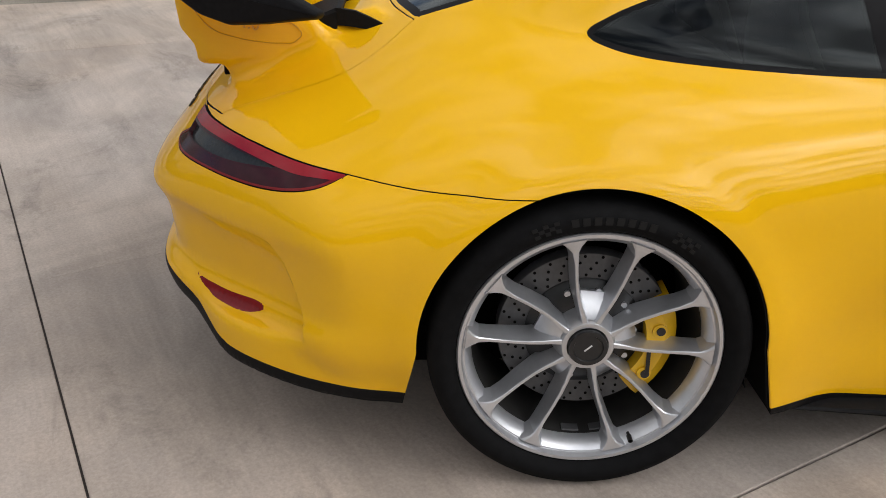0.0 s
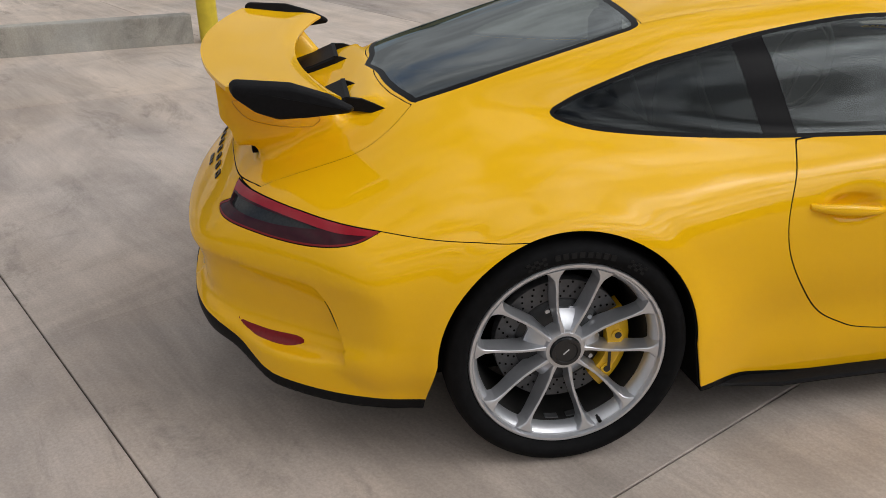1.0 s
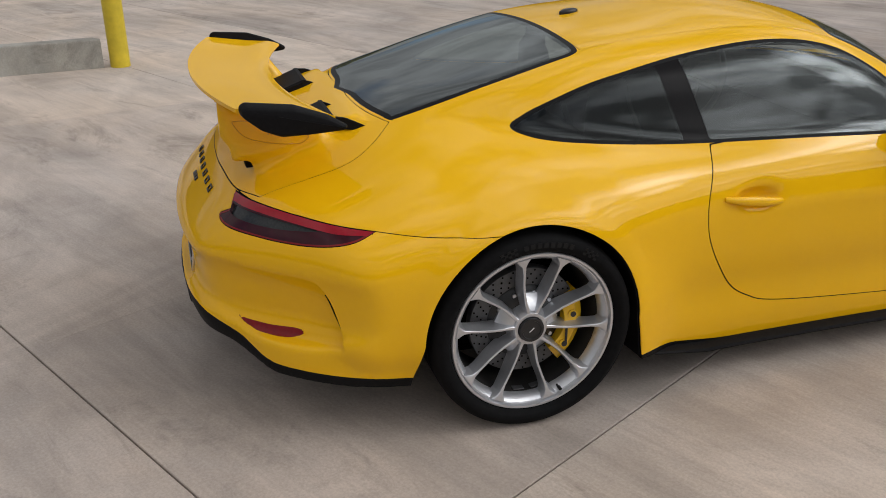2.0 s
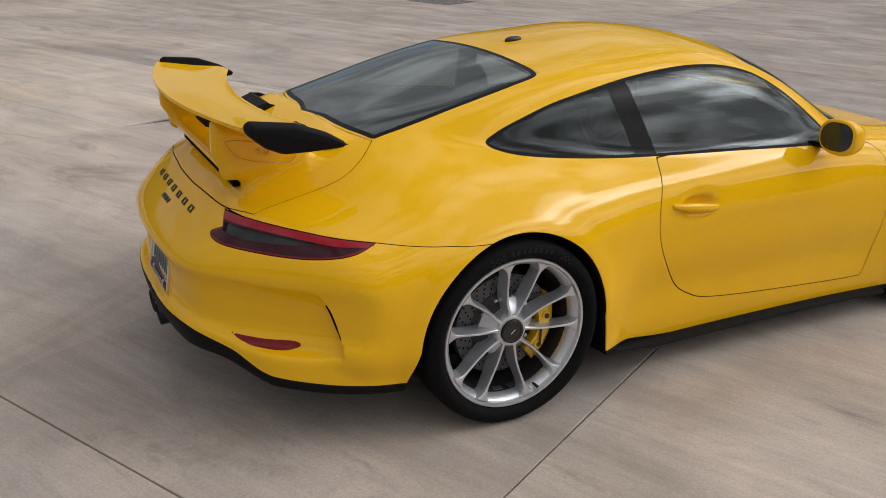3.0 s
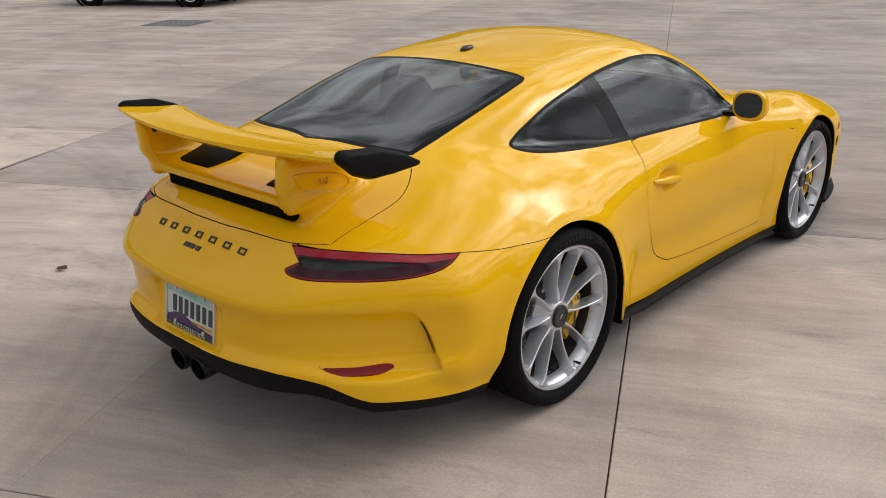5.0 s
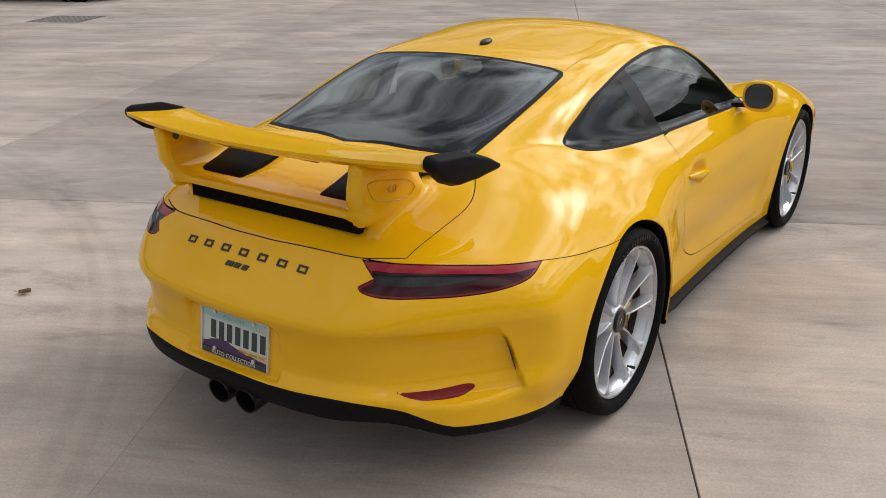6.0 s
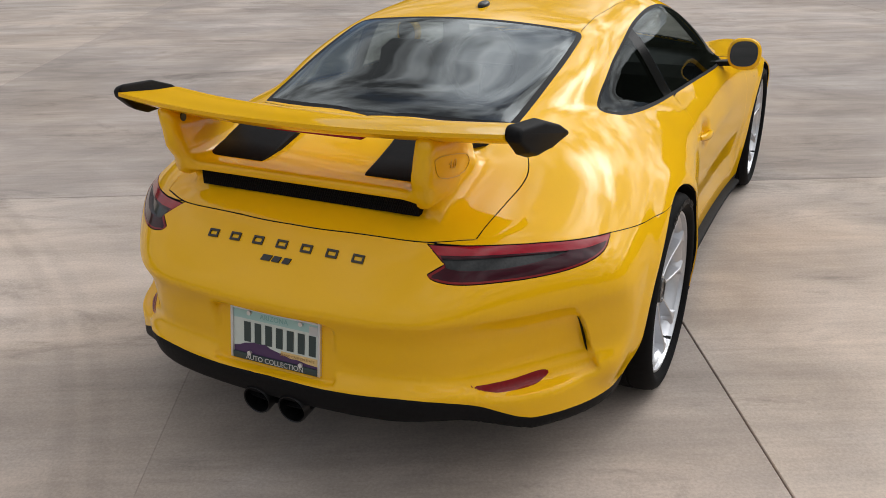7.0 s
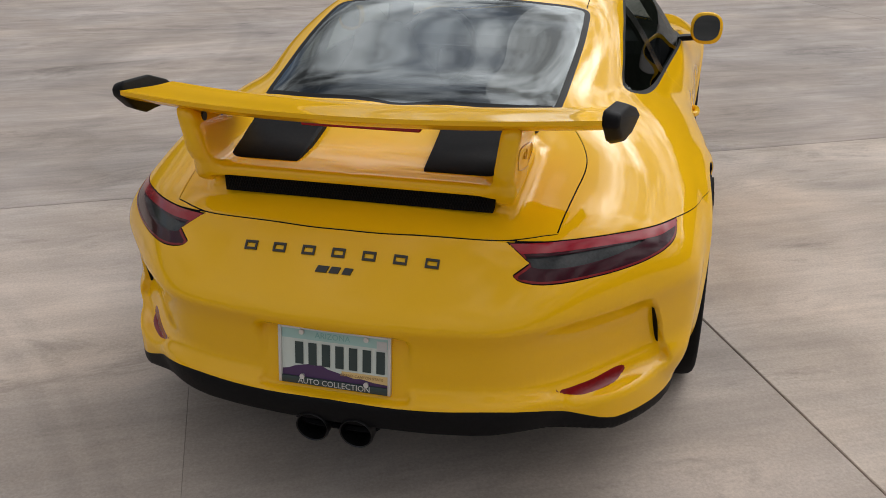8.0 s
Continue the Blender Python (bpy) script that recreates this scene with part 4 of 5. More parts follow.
for s, door in zip((1, -1), doors):
    arm = part("door_mirror", mirror_shell(s), PAINT, car, "yellow door mirror", 50)
    ring = [(s * (0.890 + 0.060 * math.copysign(abs(math.cos(a)) ** 0.75, math.cos(a))), 1.5045 + 0.022 * math.cos(a), 0.913 + 0.059 * math.copysign(abs(math.sin(a)) ** 0.8, math.sin(a))) for a in [2 * math.pi * k / 28 for k in range(28)]]
    part("mirror_glass", loft([ring, [(x, y + 0.006, z) for x, y, z in ring]]), MIRROR, arm, "mirror glass", 30)
    part("mirror_arm", loft([[(s * (0.74 + 0.13 * k / 3), 1.535 - 0.02 * (k < 1) + d * 0.028, 0.845 + 0.012 * k / 3 + e) for d, e in ((-1, 0), (1, 0), (1, 0.022), (-1, 0.022))] for k in range(4)]), SATIN, arm)
    rings = []
    for k in range(13):
        u = k / 12
        y, z = 0.705 + 0.235 * u, 0.706 - 0.028 * u
        out_ = 0.853 + (0.020 * math.sin(math.pi * u) ** 0.5)
        h = 0.0175 * (0.55 + 0.45 * math.sin(math.pi * u))
        rings.append([(s * (out_ + 0.012 * math.cos(a)), y, z + h * math.sin(a)) for a in [2 * math.pi * i / 12 for i in range(12)]])
    part("door_handle", loft(rings), PAINT, door, "yellow door handle", 60)
    rings = []
    for y in np.linspace(0.41, 2.07, 40):
        grow = min((y - 0.41) / 0.30, 1) ** 0.7
        x = float(SIDE(y)) - 0.012 - 0.012 * (1 - grow)
        low = 0.172 - 0.066 * grow
        rings.append([(s * (x - 0.10), y, low), (s * x, y, low + 0.004), (s * (x + 0.004), y, low + 0.006 + 0.006 * grow), (s * x, y, low + 0.010 + 0.010 * grow), (s * (x - 0.03), y, 0.137 + 0.050 * (1 - grow)), (s * (x - 0.10), y, 0.140 + 0.050 * (1 - grow))])
    part("side_skirt", loft(rings), BLACK, car, "black sill blade", 30)
    rings = []
    for y in np.linspace(2.86, 3.40, 12):
        x = float(SIDE(y)) - 0.03 - 0.10 * max(y - 3.2, 0)
        rings.append([(s * (x - 0.12), y, 0.09), (s * (x + 0.012), y, 0.10), (s * (x + 0.012), y, 0.115), (s * (x - 0.02), y, 0.16), (s * (x - 0.12), y, 0.16)])
    part("front_spoiler_end", loft(rings), BLACK, car, "", 30)
AERIAL = [(0.026, 0.0), (0.025, 0.006), (0.019, 0.011), (0.008, 0.0125)]
part("roof_aerial", loft([[(w * 0.8 * math.cos(a), 0.492 + w * 1.5 * math.sin(a), 1.2185 + h + 0.012 * math.sin(a) * w / 0.026 * 0.3) for a in [2 * math.pi * k / 20 for k in range(20)]] for w, h in [(0.026, -0.006)] + AERIAL]), CAP, car, "small black roof aerial", 40)

# ---- tail: exhaust, plate, lettering ----
STEEL = material("dark_steel", (0.035, 0.035, 0.037), 0.35, metal=0.9, grain=0.2, scale=50)
for x in (-0.062, 0.062):
    pipe = spun([(-0.10, 0.047), (0.105, 0.047), (0.109, 0.045), (0.107, 0.042), (0.08, 0.041), (-0.08, 0.040)], 40)
    pipe = part("exhaust_tip", moved(pipe, pose(x, -0.960, 0.270) @ pose(0, 0, 0, 0, 6, -90)), STEEL, car, "dark steel exhaust tip", 40)
    part("exhaust_bore", moved(disc(0, 0.01, 0.0405, 32), pose(x, -0.945, 0.270) @ pose(0, 0, 0, 0, 6, -90)), DARK, pipe)
rings = []
for y, half_w, half_h in ((-1.030, 0.112, 0.040), (-1.040, 0.119, 0.045), (-1.038, 0.126, 0.050), (-0.99, 0.130, 0.052), (-0.86, 0.130, 0.050)):
    rings.append([(half_w * math.copysign(abs(math.cos(a)) ** 0.45, math.cos(a)), y, 0.295 + half_h * math.copysign(abs(math.sin(a)) ** 0.6, math.sin(a))) for a in [2 * math.pi * k / 40 for k in range(40)]])
surround = loft(rings, caps=False)
part("exhaust_surround", joined(surround, loft([[(x, y + 0.03, z) for x, y, z in rings[0]], [(x, y + 0.034, z) for x, y, z in rings[0]]])), BLACK, car, "black moulded surround of the exhaust", 40)
rings = []
for y, z0, z1, w in ((-1.03, 0.318, 0.34, 0.15), (-0.98, 0.315, 0.345, 0.15), (-0.90, 0.305, 0.345, 0.15), (-0.75, 0.28, 0.33, 0.15), (-0.55, 0.25, 0.30, 0.15)):
    rings.append([(-w, y, z0), (w, y, z0), (w, y, z1), (-w, y, z1)])
part("diffuser", loft(rings), DARK, car, "dark underbody diffuser")

PLATE = material("plate_face", (0.60, 0.66, 0.62), 0.4, grain=0.03, scale=60)
FRAME = material("plate_frame", (0.66, 0.66, 0.66), 0.3, metal=0.6)
INK = material("dark_ink", (0.03, 0.05, 0.05), 0.5)
PURPLE = material("purple_band", (0.07, 0.03, 0.10), 0.5)
TEAL = material("teal_band", (0.20, 0.42, 0.40), 0.5)
plate_pose = pose(0, -1.031, 0.456) @ pose(0, 0, 0, 90 - 8, 0, 0)  # local x across, y up, z towards the rear


def on_plate(name, bm, mat, parent, label="", smooth=None):
    return part(name, moved(bm, plate_pose), mat, parent, label, smooth)


def text_mesh(words, size, depth):
    """Words as a solid, centred, in the built-in font."""
    curve = bpy.data.curves.new("words", "FONT")
    curve.body, curve.size, curve.extrude, curve.align_x, curve.align_y = words, size, depth, "CENTER", "CENTER"
    curve.resolution_u = 3
    holder = bpy.data.objects.new("words", curve)
    me = bpy.data.meshes.new_from_object(holder)
    bm = bmesh.new()
    bm.from_mesh(me)
    bpy.data.objects.remove(holder)
    bpy.data.curves.remove(curve)
    bpy.data.meshes.remove(me)
    return bm


plate = on_plate("number_plate", box((-0.150, -0.0745, -0.004), (0.150, 0.0745, 0.0), 0.0015), PLATE, car, "pale number plate in a dealer frame")
frame_ = []
for lo, hi in (((-0.156, -0.080, -0.006), (-0.147, 0.080, 0.006)), ((0.147, -0.080, -0.006), (0.156, 0.080, 0.006)), ((-0.1475, 0.074, -0.006), (0.1475, 0.080, 0.006))):
    frame_.append(box(lo, hi, 0.002))
on_plate("plate_frame", joined(*frame_), FRAME, plate, "bright metal plate frame", 30)
on_plate("plate_frame_base", box((-0.1472, -0.080, -0.006), (0.1472, -0.060, 0.006), 0.002), INK, plate, "", 30)
on_plate("motto_words", moved(text_mesh("GRAND CANYON STATE", 0.0105, 0.0004), pose(0.075, -0.040, 0.0010)), material("tan_ink", (0.40, 0.24, 0.08), 0.5), plate)
on_plate("dusk_band", box((0.02, -0.060, 0.00005), (0.146, -0.030, 0.0004)), material("pale_orange", (0.70, 0.50, 0.22), 0.5), plate)
on_plate("year_sticker", box((0.116, 0.040, 0.0007), (0.144, 0.066, 0.0012)), SIGN, plate)
on_plate("frame_words", moved(text_mesh("AUTO COLLECTION", 0.0218, 0.0006), pose(0, -0.0700, 0.0062)), SIGN, plate)
on_plate("state_words", moved(text_mesh("ARIZONA", 0.022, 0.0004), pose(-0.005, 0.060, 0.0006)), TEAL, plate)
on_plate("state_band", box((-0.146, 0.046, 0.0001), (0.146, 0.0735, 0.0006)), material("pale_teal", (0.36, 0.56, 0.54), 0.5), plate)
hills = [(-0.146, -0.060)] + [(-0.146 + 0.292 * k / 16, -0.043 + h) for k, h in enumerate((0, 0.004, 0.012, 0.016, 0.020, 0.018, 0.021, 0.012, 0.008, 0.004, 0.0, -0.004, -0.002, -0.005, -0.008, -0.009, -0.010))] + [(0.146, -0.060)]
on_plate("hill_band", loft([[(x, y, z) for x, y in hills] for z in (0.0001, 0.0006)]), PURPLE, plate)
for k in range(7):
    x = -0.098 + 0.0375 * k
    on_plate("figure_bar", box((x - 0.0115, -0.024, 0.0008), (x + 0.0115, 0.038, 0.0022), 0.0006), INK, plate)
for x, y in ((-0.089, 0.067), (0.089, 0.067), (-0.089, -0.058), (0.089, -0.058)):
    on_plate("plate_screw", moved(disc(0.0, 0.006, 0.007, 14), pose(x, y, 0.001) @ pose(0, 0, 0, 0, -90, 0)), FRAME, plate)

# brand lettering as plain bars, and a smaller mark below
LETTER = material("black_lettering", (0.02, 0.02, 0.02), 0.35)
def on_tail(points, lift):
    """Points (x, z) laid on the tail's skin and lifted off it."""
    p = on_surface(body, np.array([[x, float(TAIL(z)), z] for x, z in points]), 6)
    return p + lift * normals(body, p)


for k in range(7):
    x, z, w, h, e = -0.247 + 0.0823 * k, 0.730, 0.0175, 0.0095, 0.0048
    outer, hole = [(-w, -h), (w, -h), (w, h), (-w, h)], [(-w + e, -h + e), (w - e, -h + e), (w - e, h - e), (-w + e, h - e)]
    bm = bmesh.new()
    rings = [[bm.verts.new(q) for q in on_tail([(x + dx, z + dz) for dx, dz in ring], lift)] for ring, lift in ((outer, -0.001), (outer, 0.0035), (hole, 0.0035), (hole, -0.001))]
    for r0, r1 in zip(rings, rings[1:]):
        for i in range(4):
            bm.faces.new((r0[i], r0[(i + 1) % 4], r1[(i + 1) % 4], r1[i]))
    part("letter_bar", bm, LETTER, rear_bumper)
for k, w in enumerate((0.018, 0.015, 0.014)):
    x = -0.034 + 0.034 * k
    rings = []
    for y_off in (0.001, -0.003):
        ring = []
        for dx, dz in ((-w, -0.012), (w - 0.006, -0.012), (w, 0.012), (-w + 0.006, 0.012)):
            p = on_surface(body, np.array([[x + dx, -0.98, 0.683 + dz]]), 6)[0]
            n = normals(body, p[None])[0]
            ring.append(p - n * y_off)
        rings.append(ring)
    part("model_mark_bar", loft(rings), LETTER, rear_bumper)

# ---- cabin ----
def seat(x):
    s = part("seat", joined(box((x - 0.24, 0.62, 0.22), (x + 0.24, 1.12, 0.40), 0.05, 3)), TRIM, car, "black bucket seat", 50)
    back = loft([[(x + w * c, y + t * q, z) for c, q in [(math.cos(2 * math.pi * k / 16), math.sin(2 * math.pi * k / 16)) for k in range(16)]] for y, z, w, t in ((0.68, 0.32, 0.23, 0.07), (0.62, 0.50, 0.26, 0.08), (0.57, 0.70, 0.27, 0.075), (0.53, 0.86, 0.21, 0.06), (0.51, 0.95, 0.14, 0.05), (0.50, 1.02, 0.12, 0.045), (0.50, 1.06, 0.07, 0.03))])
    part("seat_back", back, TRIM, s, "", 50)


seat(0.36)
seat(-0.36)
part("dashboard", loft([[(-0.70, y, z0), (0.70, y, z0), (0.66, y, z1), (-0.66, y, z1)] for y, z0, z1 in ((1.50, 0.50, 0.78), (1.56, 0.48, 0.83), (1.75, 0.48, 0.84), (1.98, 0.5, 0.84))]), TRIM, car, "dark dashboard")
wheel_ring = [(-0.37 + 0.18 * math.cos(a), 1.36 + 0.06 * math.sin(a), 0.80 + 0.17 * math.sin(a)) for a in [2 * math.pi * k / 32 for k in range(32)]]
steering = part("steering_wheel", tube(wheel_ring, 0.016, 8, closed=True), SATIN, car, "", 60)
for a in (0, 180, 270):
    part("steering_spoke", tube([(-0.37, 1.37, 0.80), (-0.37 + 0.17 * math.cos(radians(a)), 1.36 + 0.055 * math.sin(radians(a)), 0.80 + 0.16 * math.sin(radians(a)))], 0.013, 6), SATIN, steering)
part("rear_shelf", box((-0.55, -0.30, 0.80), (0.55, 0.42, 0.83), 0.01), TRIM, car)
part("cabin_floor", box((-0.74, 0.30, 0.17), (0.74, 2.1, 0.20), 0.01), TRIM, car)

# the engraved oval on the outer face of each upright, its shade as darker yellow
for sign, mirror in ((1, False), (-1, True)):
    oval = smooth_line([(-0.868, 0.996), (-0.855, 1.002), (-0.81, 0.998), (-0.67, 0.966), (-0.628, 0.936), (-0.638, 0.916), (-0.67, 0.908), (-0.78, 0.926), (-0.835, 0.948)], per=6)
    p = on_surface(body, np.array([[0.44, y, z] for y, z in oval]), 8)
    p = p + 0.0012 * normals(body, p)
    rim = tube([(sign * x, y, z) for x, y, z in p], 0.0012, 5, closed=True)
    part("engraved_oval", rim, GROOVE_SHADE, engine_cover, "", 60)
    digits = text_mesh("4.0", 0.040, 0.0012)
    lay = Matrix(((0, 0, sign, sign * 0.4362), (0.97 * sign, 0.25, 0, -0.745), (-0.25 * sign, 0.97, 0, 0.957), (0, 0, 0, 1)))
    part("engraved_number", moved(digits, lay), GROOVE_SHADE, engine_cover)

# the dark vent in the end wall of each sunken bumper panel, which faces back
OUTWARD = np.array([0.7071, -0.7071, 0.0])
for sign in (1, -1):
    rings = []
    for z in np.linspace(0.395, 0.520, 14):
        q = float(PANEL_END(z)) - 0.0125
        p = np.array([[q / 0.7071 / 2 + 0.72, q / 0.7071 / 2 - 0.72, z]])
        for _ in range(8):
            g = normals(body, p)[0]
            g = (g[0] - g[1]) / 2
            p = p - body(*p.T)[0] / max(g, 0.2) * np.array([[0.5, -0.5, 0]])
        tall = 0.002 + 0.017 * math.sin(math.pi * (z - 0.39) / 0.16) ** 0.5 * float(crease(PANEL_TOP(q) - z, 0.10))
        ring = []
        for out_, back_ in ((-0.006, 0.0), (tall, 0.0), (tall, 0.001), (-0.006, 0.001)):
            w = p[0] + OUTWARD * out_ + np.array([0.7071, 0.7071, 0.0]) * back_
            ring.append((sign * w[0], w[1], w[2]))
        rings.append(ring)
    part("bumper_vent", loft(rings), DARK, rear_bumper, "dark vent slit")
# side markers and the dark inlet edge ahead of the front wheels
ORANGE = material("orange_marker", (0.55, 0.09, 0.02), 0.2, coat=0.6, grain=0.1, scale=90)
for sign in (1, -1):
    outline = [(2.845, 0.565), (2.862, 0.605), (2.905, 0.610), (2.90, 0.572)]
    p = on_surface(body, np.array([[0.88, y, z] for y, z in outline]), 8)
    n_ = normals(body, p)
    part("side_marker", loft([[(sign * a[0], a[1], a[2]) for a in p + lift * n_] for lift in (-0.004, 0.004)]), ORANGE, car, "orange side marker")
    outline = [(2.852, 0.20), (2.852, 0.50), (2.872, 0.52), (2.895, 0.48), (2.90, 0.22)]
    p = on_surface(body, np.array([[0.86, y, z] for y, z in outline]), 8)
    n_ = normals(body, p)
    part("front_inlet", loft([[(sign * a[0], a[1], a[2]) for a in p + lift * n_] for lift in (-0.004, 0.002)]), DARK, car, "dark inlet edge")

# ---- the site ----
ANGLE = radians(27.8)
U, V = Vector((math.cos(ANGLE), math.sin(ANGLE), 0)), Vector((-math.sin(ANGLE), math.cos(ANGLE), 0))


def site(u, v, z=0.0):
    """A place on the yard, along and across its joints."""
    return U * u + V * v + Vector((0, 0, z - 0.012))


def concrete(name, colour, streak=0.10):
    """Broomed, traffic-worn concrete: brush streaks, blotches, dark stains and tyre rubber."""
    mat = bpy.data.materials.new(name)
    mat.use_nodes = True
    nodes, links = mat.node_tree.nodes, mat.node_tree.links
    bsdf = nodes["Principled BSDF"]
    bsdf.inputs["Roughness"].default_value = 0.82
    bsdf.inputs["Specular IOR Level"].default_value = 0.3
    where = nodes.new("ShaderNodeTexCoord")
    turn = nodes.new("ShaderNodeMapping")
    turn.inputs["Rotation"].default_value = (0, 0, -ANGLE)
    links.new(where.outputs["Object"], turn.inputs["Vector"])

    def noise_(scale, detail, rough, stretch, lo, hi, to_lo, to_hi, distort=0.0):
        m = nodes.new("ShaderNodeMapping")
        m.inputs["Scale"].default_value = stretch
        links.new(turn.outputs["Vector"], m.inputs["Vector"])
        n = nodes.new("ShaderNodeTexNoise")
        n.inputs["Scale"].default_value, n.inputs["Detail"].default_value, n.inputs["Roughness"].default_value, n.inputs["Distortion"].default_value = scale, detail, rough, distort
        links.new(m.outputs["Vector"], n.inputs["Vector"])
        r = nodes.new("ShaderNodeMapRange")
        for key, value in (("From Min", lo), ("From Max", hi), ("To Min", to_lo), ("To Max", to_hi)):
            r.inputs[key].default_value = value
        links.new(n.outputs["Fac"], r.inputs["Value"])
        return r.outputs["Result"], n.outputs["Fac"]

    def times(a, b):
        m = nodes.new("ShaderNodeMath")
        m.operation = "MULTIPLY"
        links.new(a, m.inputs[0])
        links.new(b, m.inputs[1])
        return m.outputs["Value"]

    broad, _ = noise_(0.35, 5, 0.6, (1, 1, 1), 0.3, 0.7, 0.76, 1.18, 0.8)
    blotch, _ = noise_(1.6, 6, 0.65, (0.6, 1, 1), 0.3, 0.72, 0.76, 1.16, 1.0)
    brush, fine = noise_(1.0, 4, 0.6, (2.0, 34, 1), 0.25, 0.75, 1 - streak, 1 + streak)
    band, _ = noise_(1.0, 4, 0.55, (0.35, 3.6, 1), 0.3, 0.7, 0.85, 1.10, 0.4)
    speck, grit = noise_(90, 3, 0.7, (1, 1, 1), 0.25, 0.75, 0.84, 1.14)
    stain, _ = noise_(1.3, 10, 0.78, (0.5, 1.4, 1), 0.54, 0.66, 1.0, 0.66, 0.8)
    value = times(times(times(broad, blotch), times(brush, band)), times(speck, stain))
    info = nodes.new("ShaderNodeObjectInfo")
    each = nodes.new("ShaderNodeMapRange")
    each.inputs["To Min"].default_value, each.inputs["To Max"].default_value = 0.95, 1.04
    links.new(info.outputs["Random"], each.inputs["Value"])
    value = times(value, each.outputs["Result"])
    # rubber left by turning wheels: arcs, broken up by the grit of the surface
    apart = nodes.new("ShaderNodeSeparateXYZ")
    links.new(where.outputs["Object"], apart.inputs["Vector"])
    for cx, cy, r, w in ((-5.05, -5.35, 5.965, 0.045), (-5.05, -5.35, 6.075, 0.045), (-5.4, -4.4, 5.35, 0.08), (-9.5, 3.0, 6.4, 0.10)):
        here = nodes.new("ShaderNodeVectorMath")
        here.operation = "DISTANCE"
        flat = nodes.new("ShaderNodeCombineXYZ")
        links.new(apart.outputs["X"], flat.inputs["X"])
        links.new(apart.outputs["Y"], flat.inputs["Y"])
        links.new(flat.outputs["Vector"], here.inputs[0])
        here.inputs[1].default_value = (cx, cy, 0)
        gone = nodes.new("ShaderNodeMath")
        gone.operation = "SUBTRACT"
        gone.inputs[1].default_value = r
        links.new(here.outputs["Value"], gone.inputs[0])
        size = nodes.new("ShaderNodeMath")
        size.operation = "ABSOLUTE"
        links.new(gone.outputs["Value"], size.inputs[0])
        dark = nodes.new("ShaderNodeMapRange")
        dark.interpolation_type = "SMOOTHSTEP"
        for key, v_ in (("From Min", w * 0.4), ("From Max", w), ("To Min", 0.93), ("To Max", 1.0)):
            dark.inputs[key].default_value = v_
        links.new(size.outputs["Value"], dark.inputs["Value"])
        value = times(value, dark.outputs["Result"])
    # warm and cool patches in the cement
    patch, _ = noise_(0.8, 7, 0.62, (0.7, 1, 1), 0.36, 0.64, 0.0, 1.0, 0.6)
    hue = nodes.new("ShaderNodeMix")
    hue.data_type = "RGBA"
    hue.inputs[6].default_value = (colour[0] * 0.98, colour[1], colour[2] * 1.03, 1)
    hue.inputs[7].default_value = (colour[0] * 1.03, colour[1], colour[2] * 0.965, 1)
    links.new(patch, hue.inputs[0])
    tint = nodes.new("ShaderNodeVectorMath")
    tint.operation = "SCALE"
    links.new(hue.outputs[2], tint.inputs[0])
    links.new(value, tint.inputs["Scale"])
    links.new(tint.outputs["Vector"], bsdf.inputs["Base Color"])
    rise = nodes.new("ShaderNodeBump")
    rise.inputs["Strength"].default_value, rise.inputs["Distance"].default_value = 0.35, 0.002
    add = nodes.new("ShaderNodeMath")
    links.new(fine, add.inputs[0])
    add.inputs[1].default_value = 0.0
    links.new(add.outputs["Value"], rise.inputs["Height"])
    links.new(rise.outputs["Normal"], bsdf.inputs["Normal"])
    return mat


CONCRETE = concrete("worn_concrete", (0.475, 0.405, 0.355), 0.06)
# the same concrete in a darker and a paler tone, by bay
DARKER_BAY = concrete("darker_bay_concrete", (0.415, 0.356, 0.318), 0.12)
PALER_BAY = concrete("paler_bay_concrete", (0.555, 0.470, 0.404), 0.08)
CAST = concrete("cast_concrete", (0.36, 0.345, 0.31), 0.03)
JOINT = material("joint_filler", (0.06, 0.05, 0.045), 0.9, grain=0.2, scale=40)
bm = bmesh.new()
bmesh.ops.create_grid(bm, x_segments=1, y_segments=1, size=1500)
ground = part("ground", moved(bm, pose(0, 0, -0.024)), JOINT)
tagged(ground, "pale worn concrete yard with dark joints", "ground", kind="structure")

# a low cast wall that ends at a yellow bollard
wall = part("low_wall", loft([[site(u - 0.165, v, 0), site(u, v, 0), site(u, v, 0.255), site(u - 0.005, v, 0.268), site(u - 0.16, v, 0.268), site(u - 0.165, v, 0.255)] for v in (-14, -8, -3, 1.24, 1.25) for u in [-5.83 + 0.36 * (v - 1.25)]]), CAST)
tagged(wall, "low grey cast concrete wall beside a bollard", "wall")
YELLOW = material("bollard_paint", (0.62, 0.47, 0.03), 0.45, grain=0.12, scale=14, spread=0.15, spread_scale=3.0, bump=0.2, bump_scale=40)


def bollard(name_at):
    prof = [(0.092, 0.0), (0.092, 1.02), (0.086, 1.06), (0.065, 1.095), (0.03, 1.115), (0.004, 1.12)]
    post = thing("bollard", "yellow painted steel bollard on concrete", "bollard", name_at, group="bollards")
    part("post", loft([[Vector(name_at) + Vector((r * math.cos(a), r * math.sin(a), z)) for a in [2 * math.pi * k / 32 for k in range(32)]] for r, z in prof]), YELLOW, post, "", 40)
    for z in (0.80, 0.86):
        part("scuff", loft([[Vector(name_at) + Vector((0.0925 * math.cos(a), 0.0925 * math.sin(a), z + dz + 0.02 * a)) for dz in (0.0, 0.008)] for a in [-0.6 + 0.1 * k for k in range(9)]], closed=False), INK, post)
    return post


bollard(site(-5.80, 1.40))

